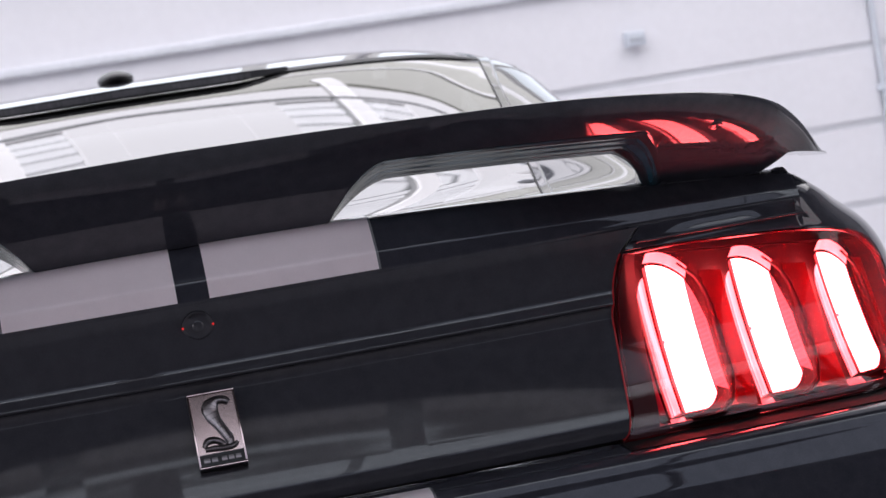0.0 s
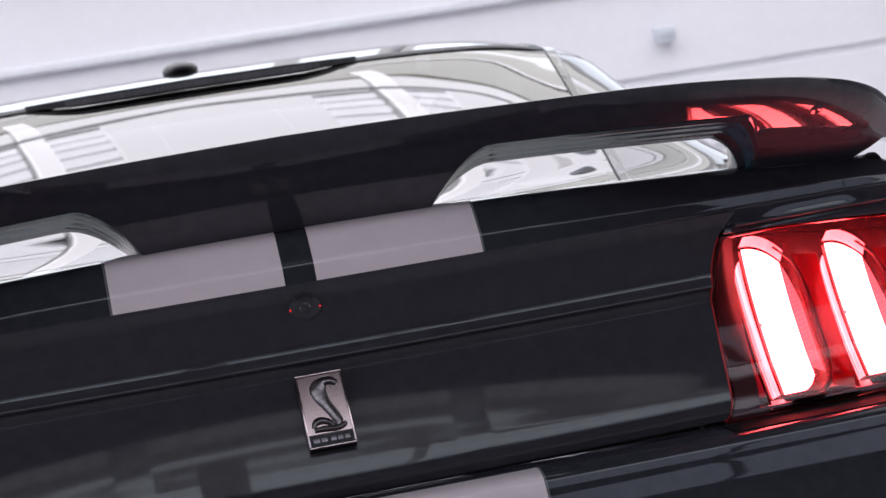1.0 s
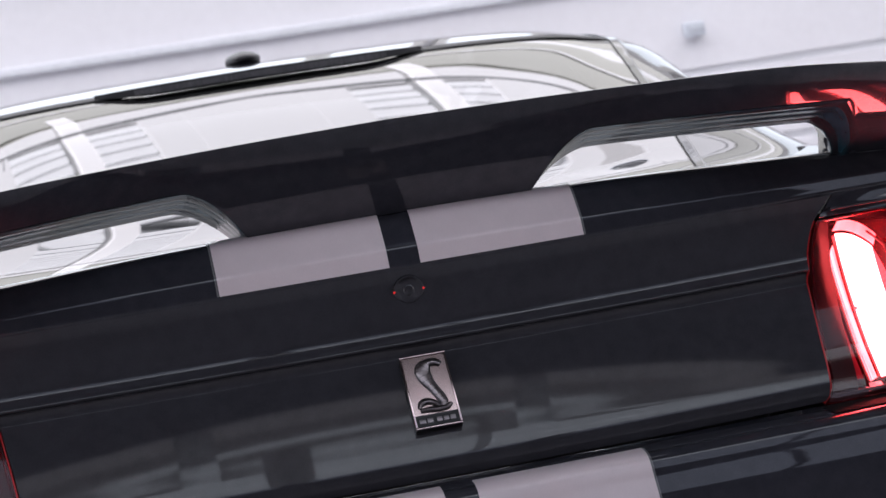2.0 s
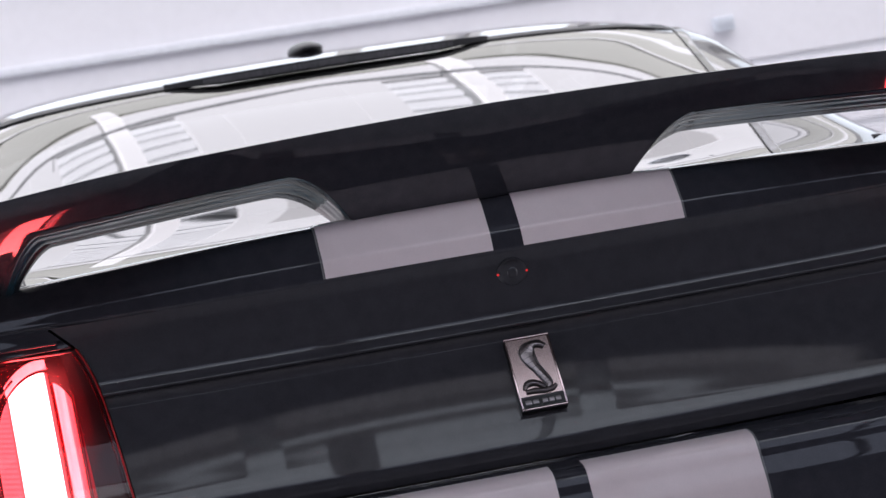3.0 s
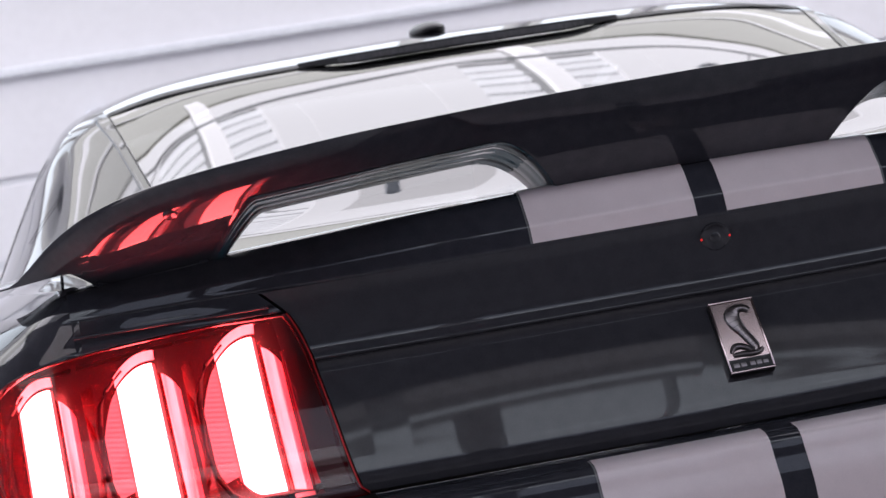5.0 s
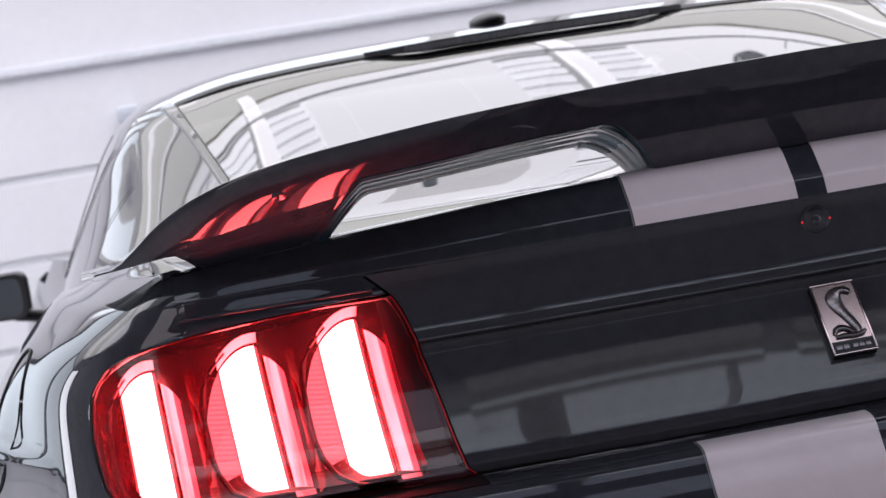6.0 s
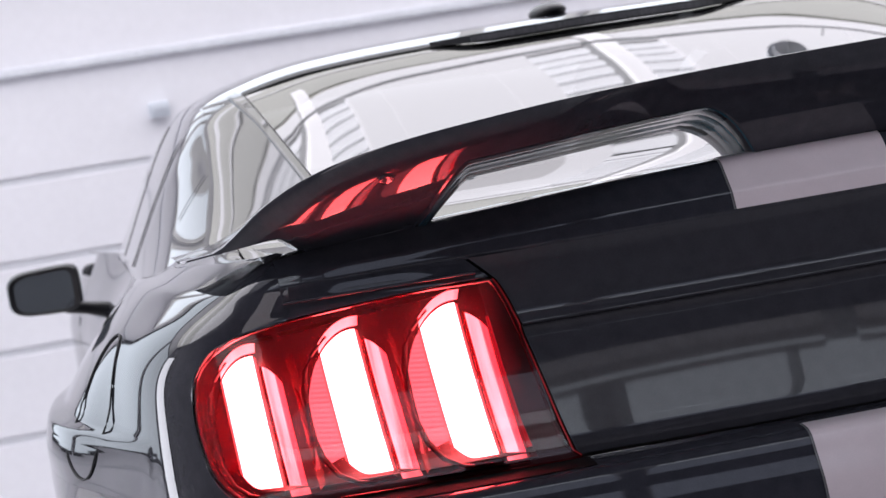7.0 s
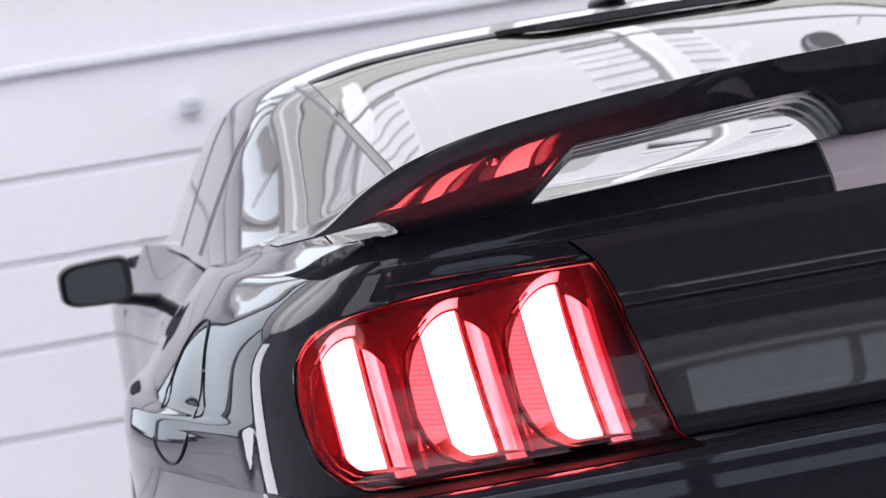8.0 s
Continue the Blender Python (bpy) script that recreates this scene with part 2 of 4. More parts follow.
def relax(rows, n):
    """Evens out the bends of a grid of points, whose edges stay."""
    p = np.array([[tuple(v) for v in r] for r in rows])
    for _ in range(n):
        q = p.copy()
        q[1:-1, 1:-1] = 0.25 * (p[:-2, 1:-1] + p[2:, 1:-1] + p[1:-1, :-2] + p[1:-1, 2:])
        q[0, 1:-1] = 0.5 * p[0, 1:-1] + 0.25 * (p[0, :-2] + p[0, 2:])
        q[-1, 1:-1] = 0.5 * p[-1, 1:-1] + 0.25 * (p[-1, :-2] + p[-1, 2:])
        p = 0.5 * p + 0.5 * q
    return [[Vector(v) for v in r] for r in p]


def smooth(a, b, v):
    t = min(max((v - a) / (b - a), 0.0), 1.0)
    return t * t * (3 - 2 * t)


def steps(a, b, n):
    return [a + (b - a) * i / (n - 1) for i in range(n)]


def thing(name, at, label, category, group="", kind=""):
    return tagged(new(name), label, category, group, kind)


# ---- the studio ----
X0, X1, Y0, Y1, H = -5.2, 6.2, -7.0, 5.34, 3.6
tagged(part("floor", box(X0, X1, Y0, Y1, -0.1, 0.0), FLOOR, smooth=False), "pale grey sealed studio floor", "floor", kind="structure")
# unseen reflector strip that brightens the lower far wall
tagged(part("floor_bounce", box(X0, X1, 2.4, Y1, 0.0, 0.006), BOUNCE, smooth=False), "unseen white floor strip, added to brighten the far wall", "floor", kind="structure")
# unseen walls; their dark colours keep the paint's reflections dim
tagged(part("wall_west", box(X0 - 0.15, X0, Y0, Y1, 0, H), SIDEWALL, smooth=False), "unseen side wall, kept grey to dim reflections", "wall", kind="structure")
tagged(part("wall_east", box(X1, X1 + 0.15, Y0, Y1, 0, H), SIDEWALL, smooth=False), "unseen side wall, kept grey to dim reflections", "wall", kind="structure")
tagged(part("wall_south", box(X0 - 0.15, X1 + 0.15, Y0 - 0.15, Y0, 0, H), BACKWALL, smooth=False), "unseen wall behind the car, kept dark to dim reflections", "wall", kind="structure")
wall_n = tagged(part("wall_north", box(X0 - 0.15, X1 + 0.15, Y1 + 0.010, Y1 + 0.18, 0, H), SEAM, smooth=False), "white wall clad in wide horizontal boards", "wall", kind="structure")
LINES = [0.0, 0.10, 0.40, 0.70, 1.0, 1.285, 1.655, 2.05, 2.45, 2.85, 3.25, H]
for z0, z1 in zip(LINES, LINES[1:]):
    for x0, x1 in ((X0, 2.885), (2.9, X1)):
        part("board", box(x0, x1, Y1, Y1 + 0.009, z0 + 0.013, z1 - 0.013, 0.004), WALL, wall_n, smooth=False)
tagged(part("trim", box(X0, X1, Y1 - 0.03, Y1 - 0.002, 1.64, 1.672, 0.006), JOINT), "grey rail along the white wall", "trim", kind="structure")
tagged(part("ceiling", box(X0 - 0.15, X1 + 0.15, Y0 - 0.15, Y1 + 0.18, H, H + 0.12), CEIL, smooth=False), "white boarded ceiling", "ceiling", kind="structure")


SLANT = -0.26


def slanted(bm):
    """The strip lights and the panels beside them run askew to the car."""
    for v in bm.verts:
        v.co.x += SLANT * (v.co.y - 3.65)
    return bm


def ceiling_panel(x0, x1, y0, y1, mat, label, askew=False):
    turn = slanted if askew else (lambda bm: bm)
    ob = thing("ceiling_light", None, label, "ceiling light", "ceiling light panels")
    part("diffuser", turn(box(x0 + 0.001, x1 - 0.001, y0 + 0.001, y1 - 0.001, H - (0.07 if y0 < -2.2 else 0.05), H - (0.048 if y0 < -2.2 else 0.02))), mat, ob, smooth=False)
    if y0 > -2.2:
        part("frame", turn(box(x0, x1, y0, y1, H - 0.019, H - 0.002)), CEIL, ob, smooth=False)
    else:
        part("frame", box(x0 - 0.02, x1 + 0.02, y0 - 0.02, y1 + 0.02, H - 0.0475, H - 0.0455), CEIL, ob, smooth=False)


for x0, x1 in ((-5.0, -2.9), (-2.9, -1.7), (-1.7, -0.77), (0.02, 0.44), (1.23, 2.2), (2.2, 3.8), (3.8, 5.5)):
    for y0, y1 in ((0.2, 1.8), (1.8, 3.32), (3.332, 3.69), (3.704, 3.78)):
        dim = y0 < 1.0 and (x0 < -0.8 or x0 > 1.0)
        soft = y0 == 1.8 and x0 > -0.8
        ceiling_panel(x0, x1, y0, y1, HALFSHEET if dim else SOFTSHEET if soft else SHEET, "wide half-lit ceiling light panel" if dim else "wide softly lit ceiling light panel" if soft else "wide white glowing ceiling light panel", True)
# cream panels are given glow to look bright in the window
for x0, x1 in ((-5.0, -2.4), (-2.4, 0.2), (0.2, 2.8), (2.8, 5.9)):
    for y0, y1, mat in ((3.80, 4.15, CREAMSHEET), (4.19, 4.24, SHEET), (4.26, 4.60, CREAMSHEET), (4.60, 4.80, SHEET), (4.86, 5.3, CREAMSHEET)):
        ceiling_panel(x0, x1, y0, y1, mat, "cream ceiling panel with its brightness put in as glow" if mat is CREAMSHEET else "narrow white glowing ceiling light panel")
for x0, x1 in ((-5.0, -2.9), (-2.9, -0.50), (-0.36, 0.76), (0.90, 3.3), (3.3, 5.9)):
    for y0, y1, mat in ((-1.475, -1.43, DIMSHEET2), (-1.515, -1.475, DIMSHEET3), (-1.528, -1.515, DIMSHEET), (-1.55, -1.528, DIMSHEET3)):
        ceiling_panel(x0, x1, y0, y1, mat, "faint ceiling light panel")
for x0, x1 in ((-5.0, -1.7), (-1.66, -0.2), (-0.02, 0.6), (0.66, 2.0), (2.0, 5.9)):
    for y0, y1 in ((-2.15, -2.02), (-2.0, -1.90), (-1.865, -1.72), (-1.70, -1.55)):
        ceiling_panel(x0, x1, y0, y1, DIMSHEET, "dimmed white ceiling light panel")
# unseen boards; near-black colour stands for unlit ceiling mirrored in the tail
tagged(part("ceiling_band", box(X0, X1, -1.425, 0.17, H - 0.06, H - 0.002), DARKBOARD, smooth=False), "near-black ceiling boards that darken the tail's reflections", "ceiling", kind="structure")


for x0, x1 in ((-5.0, -1.75), (-1.55, -0.2), (-0.05, 0.95), (1.15, 2.3), (2.4, 5.9)):
    ceiling_panel(x0, x1, -3.10, -2.24, BLUESHEET, "dim bluish ceiling light panel")
# unseen boards added so the lid's lip mirrors darkness
tagged(part("ceiling_band", box(X0, X1, Y0, -2.16, H - 0.045, H - 0.002), DARKBOARD, smooth=False), "near-black boards behind the camera, added to darken reflections", "ceiling", kind="structure")


def fill_panel(wall, a, b, mat, z0=0.25, z1=3.0):
    """An added, unseen flat light on the west (-1) or east (1) side wall, or on the far wall (0), from a to b along it.
    """
    ob = thing("fill_panel", None, "light panel added on an unseen part of a wall", "studio light", "tall light panels")

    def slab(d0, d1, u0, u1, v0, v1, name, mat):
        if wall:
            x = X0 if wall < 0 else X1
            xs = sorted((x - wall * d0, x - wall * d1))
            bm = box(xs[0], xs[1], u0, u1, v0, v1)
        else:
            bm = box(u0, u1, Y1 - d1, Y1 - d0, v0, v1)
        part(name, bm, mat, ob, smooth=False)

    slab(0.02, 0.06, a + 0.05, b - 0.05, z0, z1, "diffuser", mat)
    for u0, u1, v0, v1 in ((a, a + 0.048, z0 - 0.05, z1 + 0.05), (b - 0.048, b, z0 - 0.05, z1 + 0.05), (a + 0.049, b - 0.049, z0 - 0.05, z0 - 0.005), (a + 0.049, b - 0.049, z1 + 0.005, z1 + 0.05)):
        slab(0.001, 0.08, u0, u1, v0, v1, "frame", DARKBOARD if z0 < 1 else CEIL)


# unseen panels, added to light the stripes and brighten the flanks' reflections
for wall, a, b, mat in ((-1, -5.2, -1.6, REARFILL), (-1, 4.2, 5.2, SIDEFILL), (1, -5.2, -1.6, REARFILL), (0, -5.1, -3.55, FARFILL), (0, -3.45, -1.95, FARFILL)):
    fill_panel(wall, a, b, mat, 0.6 if wall == 0 else 0.25)
# high panels added to brighten the roof edge and pillars
for a, b in ((-1.85, -1.5), (-1.45, -1.15), (-1.10, -0.85), (-0.80, 0.60), (0.601, 1.0), (1.05, 1.5), (1.55, 2.0), (2.05, 2.6), (2.65, 3.6)):
    fill_panel(0, a, b, HIGHFILL, 2.08, 3.3)


def strip_light(x, y0, y1, mat):
    ob = thing("strip_light", None, "long white ceiling strip light between vents", "strip light", "ceiling strip lights")
    part("housing", slanted(box(x - 0.042, x + 0.042, y0, y1, H - 0.07, H - 0.002)), CEIL, ob, smooth=False)
    cuts = [y0] + [y for y in (2.85, 3.71) if y0 < y < y1] + [y1]
    for a, b in zip(cuts, cuts[1:]):
        part("tube", slanted(box(x - 0.040, x + 0.040, a + 0.006, b - 0.006, H - 0.10, H - 0.072, 0.008)), mat, ob)


def louvre(x0, x1, y0, y1, n):
    ob = thing("ceiling_vent", None, "white slatted vent with grey gaps beside a strip light", "vent", "ceiling vents")
    part("backing", slanted(box(x0, x1, y0, y1, H - 0.02, H - 0.002)), LOUVRE, ob, smooth=False)
    w = (y1 - y0) / n
    # white slats whose brightness is emission
    for k in range(n):
        part("slat", slanted(box(x0 + 0.005, x1 - 0.005, y0 + w * (k + 0.04), y0 + w * (k + 0.64), H - 0.034, H - 0.022)), SLAT, ob, smooth=False)


for xs in (-0.36, 0.85):
    strip_light(xs, 2.0, 3.90, TUBE)
    for x0, x1, u0, u1 in ((xs - 0.26, xs - 0.044, xs - 0.41, xs - 0.26), (xs + 0.044, xs + 0.24, xs + 0.24, xs + 0.38)):
        louvre(x0, x1, 3.15, 3.69, 10)
        louvre(x0, x1, 2.80, 3.14, 6)
        ceiling_panel(x0, x1, 3.704, 3.78, SHEET, "small glowing ceiling light panel", True)
        ceiling_panel(x0, x1, 1.8, 2.79, SHEET, "small glowing ceiling light panel", True)
        ceiling_panel(u0, u1, 1.8, 3.69, SHEET, "narrow glowing ceiling light panel", True)
        ceiling_panel(u0, u1, 3.704, 3.78, SHEET, "narrow glowing ceiling light panel", True)


# unlit boards and a cable across the lit ceiling
tagged(part("trim", box(X0, X1, 3.782, 3.798, H - 0.058, H - 0.052), CREAM, smooth=False), "unlit cream board between the ceiling lights", "ceiling", kind="structure")
tagged(part("trim", box(X0, X1, 4.152, 4.188, H - 0.058, H - 0.052), CREAM, smooth=False), "unlit cream board between the ceiling lights", "ceiling", kind="structure")
cable = thing("ceiling_cable", None, "thin grey cable hung below the ceiling lights", "cable")
part("cord", tube([(X0 + 0.02 + (X1 - X0 - 0.04) * k / 30, 3.60, H - 0.125 - 0.006 * math.sin(math.pi * (k % 6) / 6)) for k in range(31)], 0.006, 8), LOUVRE, cable)
for k in range(0, 31, 6):
    part("hanger", tube([(X0 + 0.02 + (X1 - X0 - 0.04) * k / 30, 3.60, H - 0.125), (X0 + 0.02 + (X1 - X0 - 0.04) * k / 30, 3.60, H - 0.004)], 0.003, 6), LOUVRE, cable)


def detector(x, y):
    ob = thing("smoke_detector", None, "round white detector on the ceiling", "detector")
    part("base", tube([(x, y, H - 0.056), (x, y, H - 0.075)], [0.075, 0.075], 24), BOXGREY, ob)
    part("head", tube([(x, y, H - 0.076), (x, y, H - 0.10)], [0.062, 0.055], 24), DETECTOR, ob)


detector(1.45, 3.45)


def sprinkler(x, y):
    ob = thing("sprinkler", None, "small grey sprinkler hanging from the ceiling", "sprinkler")
    part("pipe", tube([(x, y, H - 0.051), (x, y, H - 0.11)], [0.011, 0.009], 16), LOUVRE, ob)
    part("plate", tube([(x, y, H - 0.111), (x, y, H - 0.115)], [0.024, 0.023], 24), BOXGREY, ob)


sprinkler(0.25, 3.06)


def wall_box(x, z):
    ob = thing("junction_box", None, "small grey box fixed to the white wall", "junction box", "boxes on the wall")
    part("case", box(x - 0.036, x + 0.036, Y1 - 0.05, Y1 - 0.001, z - 0.027, z + 0.027, 0.006), BOXGREY, ob)
    part("cover", box(x - 0.03, x + 0.03, Y1 - 0.056, Y1 - 0.051, z - 0.005, z + 0.022, 0.002), BOXGREY, ob)


def conduit(x, z1):
    ob = thing("conduit", None, "thin grey conduit running up the white wall", "conduit")
    part("pipe", tube([(x, Y1 - 0.020, 0.1), (x, Y1 - 0.020, z1)], 0.011, 12), BOXGREY, ob)
    for z in (0.6, 1.12, 1.62, 2.1):
        part("clip", box(x - 0.022, x + 0.022, Y1 - 0.034, Y1 - 0.002, z - 0.012, z + 0.012, 0.004), BOXGREY, ob)
    part("junction", box(x - 0.05, x + 0.035, Y1 - 0.05, Y1 - 0.002, 1.50, 1.60, 0.008), BOXGREY, ob)


wall_box(-0.541, 1.454)
conduit(2.895, 2.6)
wall_box(1.973, 1.441)

# ---- the car ----
car = thing("car", None, "black sports coupe with white stripes and lit red tail lamps", "car")


def top_z(x):
    """Height of the boot lid's rear top edge."""
    x = abs(x)
    return 1.119 - 0.06 * x * x - 0.35 * max(0.0, x - 0.62) ** 2


# plan of the tail: run along the skin from the middle, to x and to the way forward
PLAN_X = [(0, 0), (0.70, 0.70), (0.75, 0.744), (0.80, 0.780), (0.85, 0.806), (0.92, 0.832), (1.1, 0.875), (1.4, 0.943), (1.6, 0.955), (1.75, 0.951), (2.0, 0.930), (2.4, 0.885)]
PLAN_Y = [(0.70, 0.0622), (0.75, 0.087), (0.80, 0.124), (0.85, 0.170), (0.92, 0.238), (1.1, 0.414), (1.4, 0.712), (1.7, 1.012), (2.0, 1.312), (2.4, 1.712)]
FLANK = [(0.30, 0.90), (0.55, 0.935), (0.70, 0.948), (0.80, 0.944), (0.86, 0.946), (0.89, 0.941), (0.905, 0.935), (0.918, 0.924), (0.95, 0.902), (0.98, 0.877), (1.015, 0.846), (1.05, 0.812), (1.08, 0.785), (1.12, 0.745)]


def skin(s, y, z):
    """The point of the tail's skin at the run s (signed), for a section point y, z."""
    a = abs(s)
    x = curve(PLAN_X, a) if a > 0.7 else a
    fwd = curve(PLAN_Y, a) if a > 0.7 else 0.127 * a * a
    w = min(max((a - 0.75) / 0.95, 0), 1)
    w = w * w * (3 - 2 * w)
    x += (curve(FLANK, z) - 0.955) * w
    fade = 1 - min(max((a - 0.75) / 0.4, 0), 1)
    return Vector((math.copysign(x, s) if s else 0.0, y * fade + fwd, z))


def interp_section(keys, n):
    """n points spread along a section of (y, z) keys, rounded off by a Catmull-Rom curve."""
    out = []
    k = [keys[0]] + list(keys) + [keys[-1]]
    spans = len(keys) - 1
    for i in range(n):
        u = i / (n - 1) * spans
        j = min(int(u), spans - 1)
        t = u - j
        p0, p1, p2, p3 = k[j], k[j + 1], k[j + 2], k[j + 3]
        out.append(tuple(0.5 * (2 * p1[c] + (p2[c] - p0[c]) * t + (2 * p0[c] - 5 * p1[c] + 4 * p2[c] - p3[c]) * t * t + (3 * p1[c] - p0[c] - 3 * p2[c] + p3[c]) * t**3) for c in (0, 1)))
    return out


LIP = [(0.097, 1.1195), (0.086, 1.1178), (0.077, 1.1120), (0.0675, 1.0995), (0.0575, 1.0855), (0.0553, 1.0822), (0.0544, 1.0800), (0.0535, 1.0770), (0.0511, 1.0680), (0.0500, 1.0630), (0.0515, 1.0590)]
lip_sec = interp_section(LIP, 37)


def tuck(s, z):
    """How far the lip draws forward over the lamps."""
    return 0.011 * smooth(0.40, 0.56, abs(s)) * (1 - smooth(0.61, 0.673, abs(s))) * smooth(1.036, 1.062, z)


def lip_point(s, y, z):
    p = skin(s, y, z)
    p.y += tuck(s, z)
    k = (z - 1.059) / 0.06
    p.z = 1.059 + k * (top_z(p.x) - 1.059)
    return p


def gap(z):
    """Half width of the boot lid's face beside the lamps."""
    return curve([(0.842, 0.398), (0.848, 0.408), (0.856, 0.416), (0.93, 0.428), (0.99, 0.438), (1.03, 0.452), (1.046, 0.466), (1.06, 0.48)], z)


FACE = [(0.0513, 1.0592), (0.053, 1.045), (0.0525, 1.025), (0.0515, 1.006), (0.0495, 0.997), (0.0455, 0.9905), (0.0418, 0.9862), (0.0408, 0.984), (0.0425, 0.9822), (0.0468, 0.980), (0.0480, 0.974), (0.0476, 0.9695), (0.0462, 0.967), (0.0388, 0.957), (0.022, 0.932), (-0.0027, 0.895), (-0.0161, 0.875), (-0.0205, 0.867), (-0.0213, 0.859), (-0.020, 0.850)]
face_sec = interp_section(FACE, 96)
lid = part("boot_lid", sheet([[lip_point(s, y, z) for s in steps(-0.6742, 0.6742, 97)] for y, z in lip_sec], 0.004), PAINT, car, "glossy black boot lid")
part("rear_panel", sheet([[skin(gap(z) * q, y, z) for q in steps(-1, 1, 81)] for y, z in face_sec], 0.004), GLOSS, lid, "glossy black panel between the tail lamps")

# flat top of the boot lid and of the rear wings
def deck_z(x, y):
    r = min(max((y - 0.09) / 0.6, 0), 1)
    w = min(max((0.68 - abs(x)) / 0.08, 0.0), 1.0)
    return top_z(x) + 0.0006 - 0.016 * math.sin(math.pi * min(r * 1.3, 1)) * (1 - w) - 0.036 * w * (1 - (1 - r) ** 3) + 0.006 * r * (1 - w)


part("lid_top", sheet([[Vector((x, y + 0.127 * x * x * max(0, 1 - (y - 0.09) / 0.5), deck_z(x, y))) for x in steps(-0.68, 0.68, 49)] for y in steps(0.095, 0.69, 50)], 0.004, (0, 0, -1)), PAINT, lid)


def stripe(name, x0, x1, sec, at, parent, lift=0.0012, mat=None, label="white painted stripe"):
    rows = []
    for (y, z), (y2, z2) in zip(sec, sec[1:] + [(2 * sec[-1][0] - sec[-2][0], 2 * sec[-1][1] - sec[-2][1])]):
        n = Vector((0, -abs(z - z2), abs(y - y2) if z2 < z else 0)).normalized()
        if n.length < 0.5:
            n = Vector((0, -1, 0))
        rows.append([at(x, y, z) + lift * n for x in steps(x0, x1, 13 if x1 - x0 > 0.05 else 3)])
    part(name, sheet(rows, 0.0008), mat or STRIPE, parent, label)


for x0, x1 in ((-0.194, -0.0165), (0.0165, 0.194)):
    stripe("stripe", x0, x1, [(0.105, 1.1198)] + lip_sec[:-4], lip_point, lid)
    edge = x0 - 0.0024 if x0 < 0 else x1 + 0.0006
    stripe("stripe_edge", edge, edge + 0.0018, [(0.105, 1.1198)] + lip_sec[:-4], lip_point, lid, 0.0008, PINLINE, "thin grey border of the stripe")
    part("stripe", sheet([[Vector((x, y, deck_z(x, y) + 0.0015)) for x in steps(x0, x1, 13)] for y in steps(0.107, 0.66, 50)], 0.001, (0, 0, -1)), STRIPE, lid, "white painted stripe")

# lamps
OUTER = [(0.842, 0.72), (0.85, 0.752), (0.865, 0.776), (0.89, 0.793), (0.935, 0.800), (0.972, 0.793), (0.995, 0.775), (1.012, 0.745), (1.022, 0.70), (1.030, 0.62), (1.036, 0.50)]


def face_y(z):
    for (ya, za), (yb, zb) in zip(face_sec, face_sec[1:]):
        if zb <= z <= za:
            return ya + (yb - ya) * (za - z) / max(za - zb, 1e-6)
    return face_sec[-1][0] if z < face_sec[-1][1] else face_sec[0][0]


def lamp_y(z):
    """The lamp's smooth section, free of the lid's crease."""
    return curve([(0.80, -0.030), (0.842, -0.024), (0.90, 0.010), (0.96, 0.036), (1.0, 0.046), (1.04, 0.050)], z)


BARS = ((0.514, 0.509, 1.013, 0.860, 0.046, 0.020), (0.620, 0.615, 1.002, 0.860, 0.060, 0.030), (0.730, 0.727, 0.990, 0.860, 0.068, 0.038))


